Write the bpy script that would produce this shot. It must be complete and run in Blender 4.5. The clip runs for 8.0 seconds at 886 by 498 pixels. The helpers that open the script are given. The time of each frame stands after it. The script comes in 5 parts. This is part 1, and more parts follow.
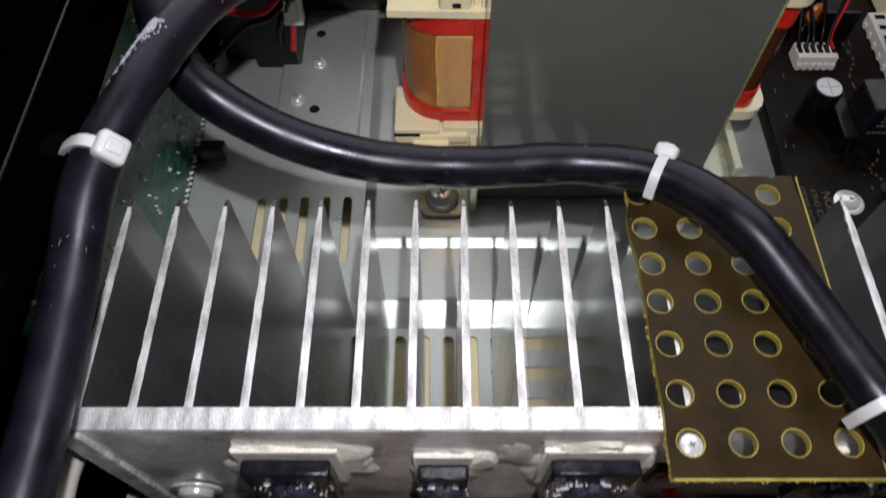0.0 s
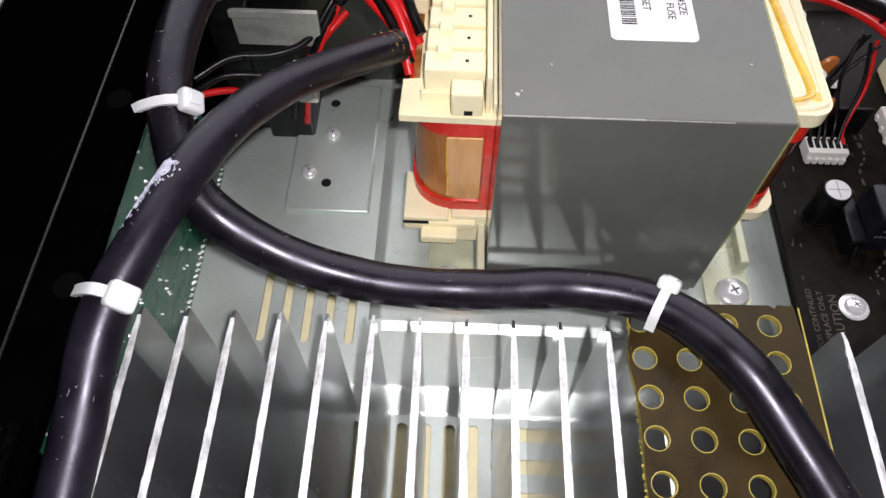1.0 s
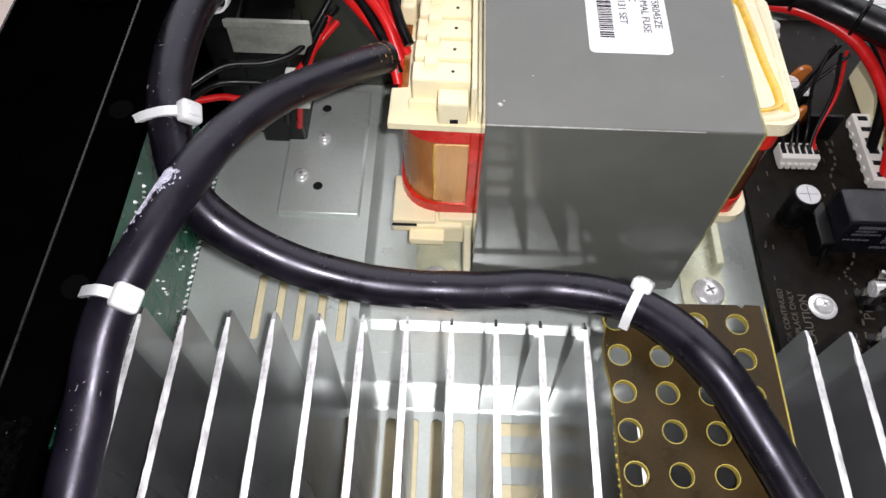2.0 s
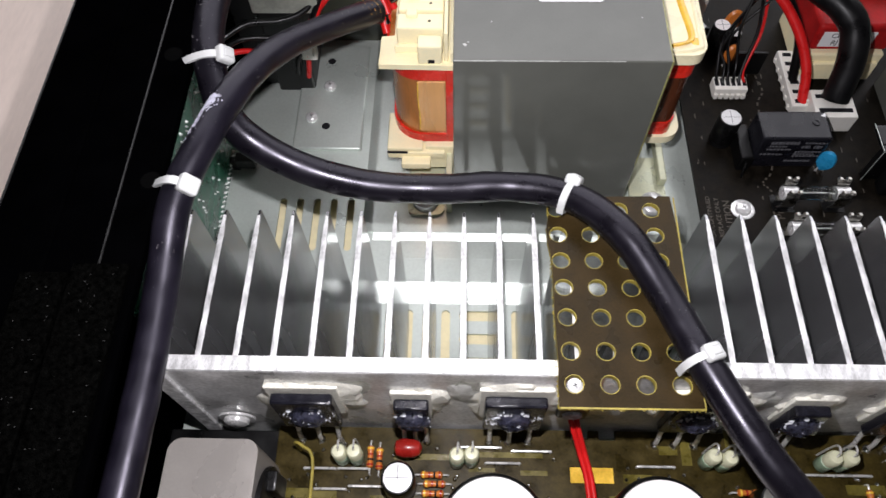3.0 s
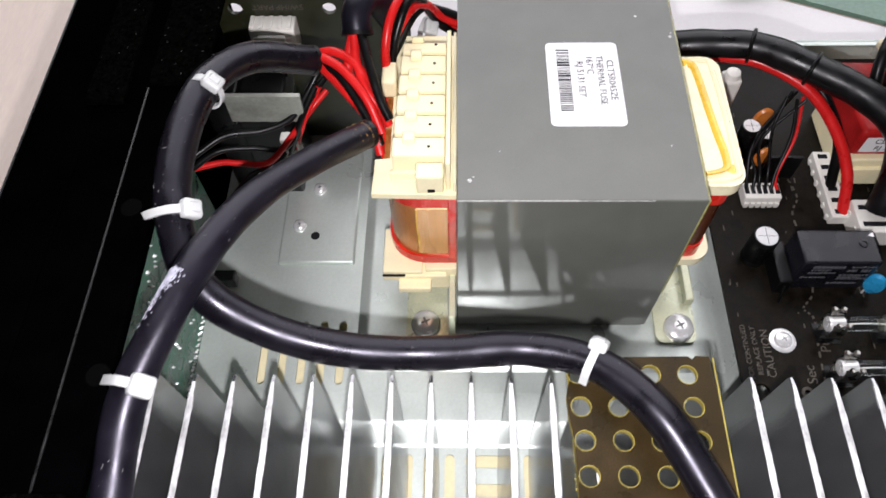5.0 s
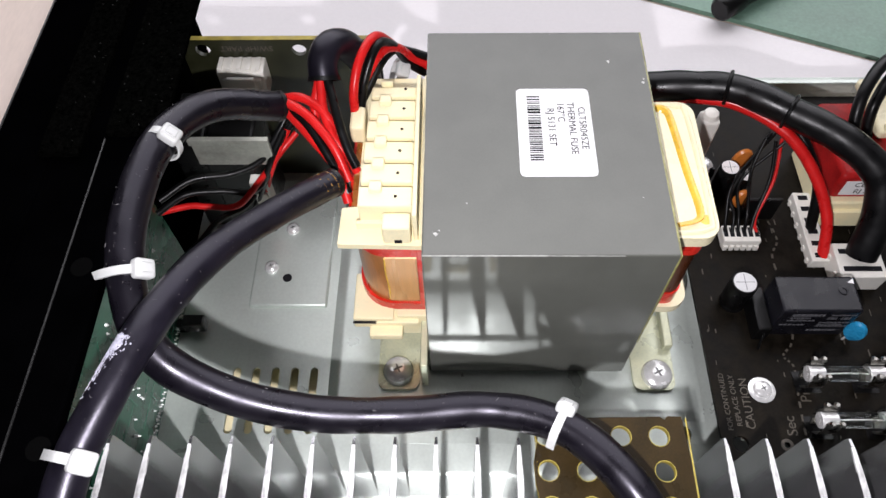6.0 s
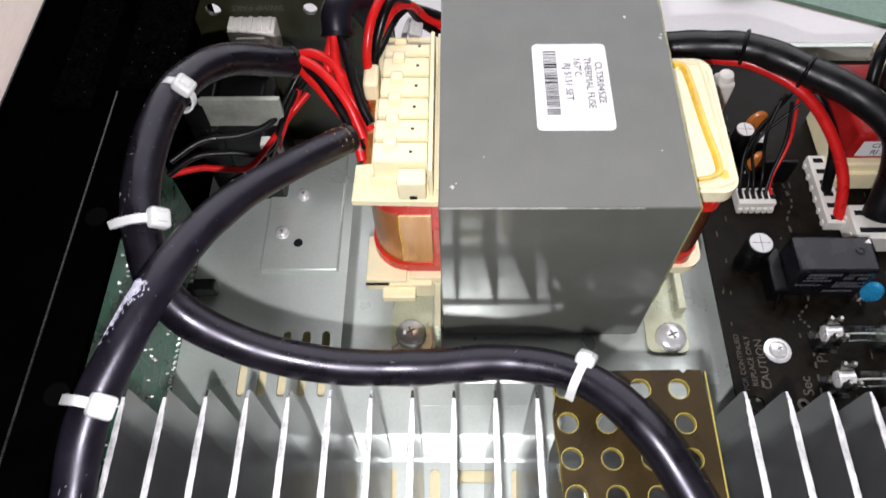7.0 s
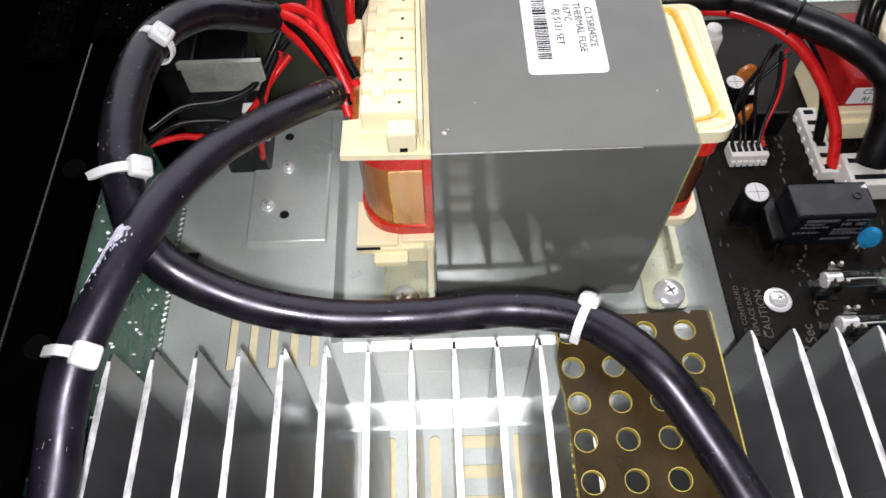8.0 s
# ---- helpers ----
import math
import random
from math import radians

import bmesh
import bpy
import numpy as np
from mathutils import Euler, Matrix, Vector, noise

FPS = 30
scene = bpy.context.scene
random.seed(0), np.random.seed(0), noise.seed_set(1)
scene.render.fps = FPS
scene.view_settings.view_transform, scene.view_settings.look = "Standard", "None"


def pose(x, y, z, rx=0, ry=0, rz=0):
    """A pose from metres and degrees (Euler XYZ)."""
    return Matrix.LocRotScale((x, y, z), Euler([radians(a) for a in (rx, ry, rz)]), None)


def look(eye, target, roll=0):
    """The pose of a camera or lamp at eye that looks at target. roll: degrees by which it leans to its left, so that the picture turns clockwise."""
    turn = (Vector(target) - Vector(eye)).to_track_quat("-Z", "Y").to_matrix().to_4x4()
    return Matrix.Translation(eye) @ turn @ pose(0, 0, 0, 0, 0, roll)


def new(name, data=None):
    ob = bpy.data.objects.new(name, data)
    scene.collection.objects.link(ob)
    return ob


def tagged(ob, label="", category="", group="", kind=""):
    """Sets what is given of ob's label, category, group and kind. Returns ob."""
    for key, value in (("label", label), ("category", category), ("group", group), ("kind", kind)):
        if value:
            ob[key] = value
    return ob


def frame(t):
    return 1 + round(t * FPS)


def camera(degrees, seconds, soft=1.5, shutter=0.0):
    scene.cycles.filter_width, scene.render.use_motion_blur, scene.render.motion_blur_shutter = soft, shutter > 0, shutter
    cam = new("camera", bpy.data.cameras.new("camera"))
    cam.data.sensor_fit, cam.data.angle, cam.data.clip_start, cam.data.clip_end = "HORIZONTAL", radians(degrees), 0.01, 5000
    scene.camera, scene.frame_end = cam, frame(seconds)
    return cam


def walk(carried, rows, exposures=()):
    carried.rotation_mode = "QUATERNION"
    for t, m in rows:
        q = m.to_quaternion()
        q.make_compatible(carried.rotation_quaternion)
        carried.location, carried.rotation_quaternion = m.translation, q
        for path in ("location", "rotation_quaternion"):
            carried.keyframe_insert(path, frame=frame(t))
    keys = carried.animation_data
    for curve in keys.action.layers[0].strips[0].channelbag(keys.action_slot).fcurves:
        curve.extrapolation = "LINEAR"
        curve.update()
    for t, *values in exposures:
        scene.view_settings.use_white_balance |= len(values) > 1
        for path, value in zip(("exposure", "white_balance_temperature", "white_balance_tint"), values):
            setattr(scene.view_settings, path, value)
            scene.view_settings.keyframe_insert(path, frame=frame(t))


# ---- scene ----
cam = camera(63.26, 8.0, soft=1.5, shutter=0.35)
PATH = [
    (0, (0.00577, -0.08851, 0.19386), (0.00582, -0.06808, 0.15947), 0.11),
    (0.5, (0.00678, -0.07348, 0.20301), (0.00650, -0.05275, 0.16879), 0.81),
    (1, (0.00691, -0.06786, 0.20868), (0.00634, -0.04721, 0.17443), 0.65),
    (2.3, (0.00971, -0.07564, 0.22529), (0.00974, -0.05511, 0.19096), 1.92),
    (2.5, (0.01294, -0.09767, 0.23440), (0.01214, -0.07788, 0.19965), -0.84),
    (3, (0.01958, -0.11326, 0.25019), (0.01868, -0.09410, 0.21510), -1.71),
    (3.5, (0.03183, -0.10699, 0.24688), (0.03161, -0.08808, 0.21164), 0.30),
    (4, (0.02449, -0.10507, 0.24511), (0.02457, -0.08604, 0.20993), 2.27),
    (4.5, (0.00993, -0.08589, 0.24252), (0.00851, -0.06590, 0.20791), -2.21),
    (5, (0.01774, -0.06497, 0.24339), (0.01685, -0.04474, 0.20890), -2.07),
    (6.3, (0.02587, -0.05234, 0.24415), (0.02539, -0.03137, 0.21008), -1.12),
    (6.5, (0.02559, -0.05232, 0.24372), (0.02526, -0.03166, 0.20947), -0.86),
    (7, (0.02142, -0.05946, 0.23785), (0.02073, -0.03913, 0.20341), -1.70),
    (7.5, (0.01857, -0.06539, 0.22429), (0.01797, -0.04564, 0.18951), -1.29),
    (8, (0.01794, -0.06883, 0.22531), (0.01822, -0.04826, 0.19100), -1.41),
]
EXPOSURES = [(0, -1.30), (0.5, -1.0), (1, -0.62), (2.5, -0.54), (3, -0.64), (3.5, -0.56), (4, -0.56), (5, -0.34), (6.5, -0.36), (7, -0.43), (8, -0.42)]
walk(cam, [(t, look(eye, target, roll)) for t, eye, target, roll in PATH], EXPOSURES)

# ---- world and lamps ----
world = bpy.data.worlds.new("room_air")
scene.world = world
world.use_nodes = True
world.node_tree.nodes["Background"].inputs[0].default_value = (0.8, 0.85, 1.0, 1)
world.node_tree.nodes["Background"].inputs[1].default_value = 0.004


def area_lamp(name, eye, target, size, watts, colour, shape="DISK", size_y=None):
    data = bpy.data.lights.new(name, "AREA")
    data.shape, data.size, data.energy, data.color = shape, size, watts, colour
    if size_y:
        data.size_y = size_y
    ob = new(name, data)
    ob.matrix_world = look(eye, target)
    return ob


# the camera's torch, and daylight from an inferred window beyond the bench
# fixed at one mean spot, though the torch travels with the camera
area_lamp("camera_torch", (0.018, -0.077, 0.231), (0.02, 0.02, 0.03), 0.0045, 0.92, (0.98, 0.945, 1.0))
# drawn larger so its reflection covers the core's whole top
area_lamp("window_daylight", (0.2, 1.36, 1.90), (0.2, 0.0, 1.5), 3.4, 108.0, (0.96, 0.94, 1.0), "RECTANGLE", 3.0)


# ---- materials ----
def material(name, base, rough=0.5, metal=0.0, var=0.15, scale=120.0, bump=0.15, fine=1400.0, coat=0.0, warm=0.0,
             rough_var=0.12, island=0.0, stretch=(1, 1, 1), spec=0.5, trans=0.0, thick=0.0002):
    m = bpy.data.materials.new(name)
    m.use_nodes = True
    nt = m.node_tree
    b = nt.nodes["Principled BSDF"]
    b.inputs["Metallic"].default_value = metal
    b.inputs["Coat Weight"].default_value = coat
    b.inputs["Coat Roughness"].default_value = 0.12
    b.inputs["Specular IOR Level"].default_value = spec
    b.inputs["Transmission Weight"].default_value = trans
    co = nt.nodes.new("ShaderNodeTexCoord")
    mp = nt.nodes.new("ShaderNodeMapping")
    mp.inputs["Scale"].default_value = stretch
    nt.links.new(co.outputs["Object"], mp.inputs[0])
    big = nt.nodes.new("ShaderNodeTexNoise")
    big.inputs["Scale"].default_value, big.inputs["Detail"].default_value = scale, 6
    small = nt.nodes.new("ShaderNodeTexNoise")
    small.inputs["Scale"].default_value, small.inputs["Detail"].default_value = fine, 4
    for n in (big, small):
        nt.links.new(mp.outputs[0], n.inputs["Vector"])
    add = nt.nodes.new("ShaderNodeMath")
    add.operation = "ADD"
    half = nt.nodes.new("ShaderNodeMath")
    half.operation, half.inputs[1].default_value = "MULTIPLY", 0.45
    nt.links.new(small.outputs[0], half.inputs[0])
    nt.links.new(big.outputs[0], add.inputs[0])
    nt.links.new(half.outputs[0], add.inputs[1])
    ramp = nt.nodes.new("ShaderNodeValToRGB")
    lo = [max(0.0, c * (1 - var)) for c in base]
    hi = [min(1.0, c * (1 + var)) for c in base]
    hi[0], hi[2] = min(1.0, hi[0] * (1 + warm)), hi[2] * (1 - warm)
    ramp.color_ramp.elements[0].position, ramp.color_ramp.elements[0].color = 0.5, (*lo, 1)
    ramp.color_ramp.elements[1].position, ramp.color_ramp.elements[1].color = 0.95, (*hi, 1)
    nt.links.new(add.outputs[0], ramp.inputs[0])
    out = ramp.outputs[0]
    if island:
        info = nt.nodes.new("ShaderNodeObjectInfo")
        hsv = nt.nodes.new("ShaderNodeHueSaturation")
        mr = nt.nodes.new("ShaderNodeMapRange")
        mr.inputs[3].default_value, mr.inputs[4].default_value = 1 - island, 1 + island
        nt.links.new(info.outputs["Random"], mr.inputs[0])
        nt.links.new(mr.outputs[0], hsv.inputs["Value"])
        nt.links.new(out, hsv.inputs["Color"])
        out = hsv.outputs[0]
    nt.links.new(out, b.inputs["Base Color"])
    rr = nt.nodes.new("ShaderNodeMapRange")
    rr.inputs[1].default_value, rr.inputs[2].default_value = 0.3, 0.7
    rr.inputs[3].default_value, rr.inputs[4].default_value = max(0.02, rough - rough_var), min(1.0, rough + rough_var)
    nt.links.new(big.outputs[0], rr.inputs[0])
    nt.links.new(rr.outputs[0], b.inputs["Roughness"])
    if bump:
        bp = nt.nodes.new("ShaderNodeBump")
        bp.inputs["Strength"].default_value, bp.inputs["Distance"].default_value = bump, thick
        nt.links.new(small.outputs[0], bp.inputs["Height"])
        nt.links.new(bp.outputs[0], b.inputs["Normal"])
    return m


STEEL = material("zinc_steel", (0.57, 0.62, 0.575), 0.36, 0.5, 0.10, 40, 0.08, 900)
FIN = material("anodised_fin", (0.42, 0.42, 0.43), 0.22, 0.9, 0.10, 90, 0.05, 1200, stretch=(1, 1, 0.1), rough_var=0.06)
MILLED = material("milled_aluminium", (0.80, 0.80, 0.79), 0.5, 0.35, 0.5, 420, 0.6, 3000, stretch=(1, 0.3, 1))
WALL_ALU = material("smeared_aluminium", (0.88, 0.88, 0.85), 0.40, 0.45, 0.5, 60, 0.35, 900, rough_var=0.24)
CORE = material("grey_core_paint", (0.104, 0.107, 0.094), 0.06, 0.0, 0.08, 60, 0.02, 2500, coat=0.1, spec=0.55, rough_var=0.02)
# pale colour for the painted edge highlight and for the paint chips
CORE_EDGE = material("core_highlight_and_chips", (0.42, 0.42, 0.40), 0.4, 0.5, 0.3, 800, 0.2, 2500)
CREAM = material("cream_nylon", (0.82, 0.77, 0.52), 0.42, 0, 0.07, 90, 0.08, 1500, warm=0.08)
CREAM_GLOSS = material("cream_bobbin", (0.84, 0.77, 0.52), 0.3, 0, 0.06, 90, 0.05, 1500)
VARNISH = material("amber_varnish", (0.83, 0.50, 0.06), 0.2, 0, 0.25, 200, 0.1, 1200, coat=0.5)
OLIVE_VARNISH = material("olive_varnish", (0.26, 0.25, 0.10), 0.2, 0, 0.5, 150, 0.2, 1200, coat=0.3)
OLD_VARNISH = material("dark_varnish", (0.20, 0.11, 0.025), 0.25, 0, 0.7, 400, 0.2, 1200, coat=0.3)
RED_TAPE = material("red_tape", (0.60, 0.022, 0.012), 0.26, 0, 0.25, 120, 0.12, 900, coat=0.12, spec=0.35)
COPPER = material("copper_winding", (0.44, 0.16, 0.035), 0.3, 0.35, 0.3, 150, 0.25, 1500, coat=0.4, stretch=(1, 1, 0.15))
AMBER_TAPE = material("clear_amber_tape", (0.66, 0.34, 0.12), 0.32, 0.15, 0.14, 160, 0.1, 1500, coat=0.25, stretch=(1, 1, 0.12))
SHEATH = material("black_sheath", (0.0040, 0.0034, 0.0056), 0.31, 0, 0.3, 150, 0.08, 1800, spec=0.40, rough_var=0.08)
SHEATH_MATT = material("matt_black_sheath", (0.0052, 0.0044, 0.0080), 0.36, 0, 0.4, 150, 0.12, 1800, spec=0.38, rough_var=0.08)
SHRINK = material("black_tube", (0.003, 0.003, 0.0035), 0.36, 0, 0.3, 200, 0.12, 1500, spec=0.35)
BLACK_WIRE = material("black_wire", (0.003, 0.003, 0.0032), 0.36, 0, 0.2, 200, 0.05, 1500, spec=0.25)
RED_WIRE = material("red_wire", (0.58, 0.012, 0.012), 0.34, 0, 0.15, 200, 0.05, 1500, spec=0.3)
TIE = material("white_tie", (0.54, 0.55, 0.54), 0.36, 0, 0.05, 150, 0.06, 1500)
PANEL = material("black_panel", (0.0004, 0.0004, 0.0005), 0.55, 0, 0.4, 80, 0.12, 2500, spec=0.015)
FELT = material("black_felt", (0.0012, 0.0012, 0.0011), 0.95, 0, 0.95, 900, 1.0, 3500, spec=0.02, thick=0.0006)
EDGE = material("worn_panel_edge", (0.014, 0.014, 0.014), 0.35, 0.4, 0.5, 300, 0.1, 2500)
PHENOLIC = material("brown_phenolic", (0.025, 0.017, 0.006), 0.34, 0, 0.35, 90, 0.12, 1800, warm=0.1, spec=0.16)
PHENOLIC_CUT = material("yellow_phenolic_edge", (0.32, 0.255, 0.045), 0.6, 0, 0.3, 300, 0.4, 2000)
AMP_PCB = material("brown_board", (0.040, 0.029, 0.007), 0.34, 0, 0.6, 160, 0.12, 1200, spec=0.14)
AMP_TRACE = material("board_trace", (0.12, 0.098, 0.018), 0.3, 0, 0.4, 200, 0.1, 1200, coat=0.05, spec=0.3)
DARK_PCB = material("black_board", (0.0075, 0.0060, 0.0042), 0.42, 0, 0.6, 260, 0.25, 1200, spec=0.09)
SILK = material("silk_print", (0.075, 0.064, 0.05), 0.6, 0, 0.35, 900, 0.1, 2500)
GREEN_PCB = material("green_board", (0.012, 0.082, 0.045), 0.3, 0, 0.35, 150, 0.1, 1200, coat=0.3)
GREEN_TRACE = material("green_trace", (0.034, 0.15, 0.092), 0.3, 0, 0.2, 150, 0.1, 1200, coat=0.3)
OLIVE_PCB = material("olive_board", (0.016, 0.017, 0.007), 0.4, 0, 0.3, 120, 0.12, 1200)
SOLDER = material("solder", (0.75, 0.75, 0.74), 0.2, 1.0, 0.1, 400, 0.1, 1500)
SCREW = material("bright_screw", (0.80, 0.80, 0.79), 0.2, 0.45, 0.12, 300, 0.1, 1500)
CLIP = material("dull_clip", (0.40, 0.39, 0.36), 0.3, 1.0, 0.2, 300, 0.1, 1500)
YELLOW_ZINC = material("yellow_passivated_steel", (0.56, 0.59, 0.44), 0.35, 0.35, 0.15, 90, 0.1, 1200, warm=0.05)
BLACK_PLASTIC = material("black_plastic", (0.003, 0.003, 0.0032), 0.34, 0, 0.2, 120, 0.1, 1600, spec=0.35)
RELAY = material("relay_case", (0.007, 0.007, 0.010), 0.3, 0, 0.2, 120, 0.1, 1600, spec=0.35)
PRINT = material("grey_print", (0.11, 0.11, 0.12), 0.6, 0, 0.1)
WHITE_PLASTIC = material("white_plastic", (0.74, 0.72, 0.66), 0.4, 0, 0.05, 120, 0.06, 1500)
PASTE = material("thermal_paste", (0.86, 0.84, 0.74), 0.6, 0, 0.12, 300, 0.6, 1200, thick=0.0006)
PASTE_THIN = material("thin_paste", (0.70, 0.70, 0.66), 0.45, 0.1, 0.35, 200, 0.5, 1200, thick=0.0004)
LINT = material("lint", (0.016, 0.016, 0.015), 0.7, 0, 0.3)
DUST = material("dust", (0.12, 0.115, 0.12), 0.8, 0, 0.7, 900)
PASTE_GREY = material("grey_smear", (0.55, 0.56, 0.60), 0.4, 0, 0.6, 500, 0.6, 1500, thick=0.0005)
SMEARED = material("smeared_black", (0.030, 0.031, 0.050), 0.2, 0.1, 1.0, 420, 0.8, 1600, thick=0.0006)
DULL_RED = material("dull_red_tape", (0.34, 0.010, 0.010), 0.5, 0, 0.3, 120, 0.12, 900, spec=0.2)
# copper with the right winding's shadow put into its colour
SHADED_COPPER = material("shaded_copper", (0.10, 0.028, 0.010), 0.3, 0.3, 0.4, 150, 0.25, 1500, coat=0.3, stretch=(1, 1, 0.15))
SCUFF = material("scuffed_sleeve", (0.42, 0.42, 0.50), 0.6, 0, 0.3, 900, 0.3, 2500)
RECESS = material("screw_recess", (0.12, 0.12, 0.12), 0.4, 0.6, 0.3)
# pale, barely metallic solder colour that paints glints on the joints
GLINT = material("solder_glint", (0.72, 0.74, 0.72), 0.3, 0.35, 0.3, 900)
HOLE = material("dark_hole", (0.0008, 0.0008, 0.0008), 0.9, 0, 0.1, spec=0.02)
TRANSISTOR = material("transistor_epoxy", (0.009, 0.009, 0.014), 0.2, 0, 0.5, 260, 0.3, 1500, spec=0.5)
LEAD = material("tinned_lead", (0.74, 0.73, 0.70), 0.3, 0.45, 0.1, 400, 0.1, 1500)
PAPER = material("label_paper", (0.80, 0.80, 0.80), 0.55, 0, 0.03, 200, 0.05, 2000)
INK = material("label_ink", (0.012, 0.012, 0.014), 0.8, 0, 0.1, spec=0.1)
CAN_GREY = material("grey_can", (0.36, 0.335, 0.31), 0.34, 0.3, 0.08, 50, 0.06, 1500)
CAP_TOP = material("capacitor_lid", (0.80, 0.76, 0.74), 0.45, 0.0, 0.06, 80, 0.06, 1200)
CAP_ALU = material("capacitor_aluminium", (0.55, 0.55, 0.55), 0.4, 0.3, 0.08, 200, 0.1, 1200)
RES_CREAM = material("resistor_cream", (0.66, 0.66, 0.46), 0.4, 0, 0.1, 300, 0.1, 1500)
RES_GREEN = material("resistor_green", (0.34, 0.47, 0.32), 0.4, 0, 0.1, 300, 0.1, 1500)
ORANGE = material("orange_epoxy", (0.55, 0.17, 0.03), 0.35, 0, 0.15, 300, 0.1, 1500)
RED_EPOXY = material("red_epoxy", (0.30, 0.014, 0.010), 0.28, 0, 0.15, 300, 0.1, 1500)
BLUE = material("blue_epoxy", (0.02, 0.25, 0.48), 0.3, 0, 0.15, 300, 0.1, 1500)
TAN = material("tan_felt", (0.80, 0.72, 0.46), 0.8, 0, 0.07, 300, 0.4, 2000)
TINPLATE = material("tinplate", (0.40, 0.41, 0.36), 0.38, 0.55, 0.25, 90, 0.15, 900)
TABLE = material("bench_top", (0.76, 0.63, 0.55), 0.5, 0, 0.10, 14, 0.1, 500, stretch=(1, 0.25, 1))
SHEET = material("white_sheet", (0.89, 0.85, 0.86), 0.5, 0, 0.04, 12, 0.06, 500)
MAT_GREEN = material("green_mat", (0.17, 0.29, 0.22), 0.4, 0, 0.25, 20, 0.1, 600)
ROOM = material("room_paint", (0.13, 0.125, 0.125), 0.8, 0, 0.05, 6, 0.05, 200)
ROOM_FLOOR = material("room_floor", (0.22, 0.17, 0.13), 0.6, 0, 0.2, 8, 0.05, 200)
# violet base and specular tint stand in for the bluish daylight sheen
for violet in (SHEATH, SHEATH_MATT):
    violet.node_tree.nodes["Principled BSDF"].inputs["Specular Tint"].default_value = (0.90, 0.87, 1.0, 1)
for dull in (PANEL, FELT):
    dull.node_tree.nodes["Principled BSDF"].inputs["IOR"].default_value = 1.04
GLASS = bpy.data.materials.new("fuse_glass")
GLASS.use_nodes = True
GLASS.node_tree.nodes["Principled BSDF"].inputs["Transmission Weight"].default_value = 1.0
GLASS.node_tree.nodes["Principled BSDF"].inputs["IOR"].default_value = 1.25
GLASS.node_tree.nodes["Principled BSDF"].inputs["Roughness"].default_value = 0.03
GLASS.node_tree.nodes["Principled BSDF"].inputs["Base Color"].default_value = (0.9, 0.95, 0.92, 1)

# ---- building helpers (all shapes in millimetres) ----
MM = 0.001
ORIGIN = {}


def thing(name, at, label, category, group="", kind=""):
    ob = new(name)
    ob.empty_display_size = 0.005
    ob.location = Vector(at) * MM
    ORIGIN[ob] = Vector(at)
    return tagged(ob, label, category, group, kind)


def mesh_from(name, bm, mats, off):
    bmesh.ops.recalc_face_normals(bm, faces=bm.faces)
    for v in bm.verts:
        v.co = (v.co - off) * MM
    me = bpy.data.meshes.new(name)
    bm.to_mesh(me)
    bm.free()
    soft_faces = [p.use_smooth for p in me.polygons]
    me.set_sharp_from_angle(angle=radians(40))
    me.polygons.foreach_set("use_smooth", soft_faces)
    for m in mats if isinstance(mats, (list, tuple)) else [mats]:
        me.materials.append(m)
    return me


def part(name, bm, mats, parent, label=""):
    """One mesh under a thing or a part; the shape is given in the place's millimetres."""
    off = ORIGIN[parent]
    ob = new(name, mesh_from(name, bm, mats, off))
    ob.parent = parent
    ORIGIN[ob] = off
    if label:
        tagged(ob, label)
    return ob


def solo(name, bm, mats, label, category, group="", kind="", at=None):
    """A thing that is one mesh."""
    at = Vector(at) if at is not None else Vector((0, 0, 0))
    ob = new(name, mesh_from(name, bm, mats, at))
    ob.location = at * MM
    ORIGIN[ob] = at
    return tagged(ob, label, category, group, kind)


def join(*bms):
    out = bms[0]
    for b in bms[1:]:
        me = bpy.data.meshes.new("tmp")
        b.to_mesh(me)
        b.free()
        out.from_mesh(me)
        bpy.data.meshes.remove(me)
    return out


def box(x0, x1, y0, y1, z0, z1, bev=0.0, seg=2, slot=0):
    bm = bmesh.new()
    bmesh.ops.create_cube(bm, size=1.0)
    for v in bm.verts:
        v.co = Vector(((x0 + x1) / 2 + v.co.x * (x1 - x0), (y0 + y1) / 2 + v.co.y * (y1 - y0), (z0 + z1) / 2 + v.co.z * (z1 - z0)))
    if bev:
        bmesh.ops.bevel(bm, geom=bm.edges[:], offset=bev, segments=seg, profile=0.5, affect="EDGES")
    bm.normal_update()
    for f in bm.faces:
        f.material_index = slot
        f.smooth = max(abs(c) for c in f.normal) < 0.999
    return bm


def turn(bm, centre, rx=0, ry=0, rz=0):
    m = Matrix.Translation(centre) @ Euler([radians(a) for a in (rx, ry, rz)]).to_matrix().to_4x4() @ Matrix.Translation(-Vector(centre))
    bmesh.ops.transform(bm, matrix=m, verts=bm.verts)
    return bm


def smoothed(bm):
    for f in bm.faces:
        f.smooth = True
    return bm


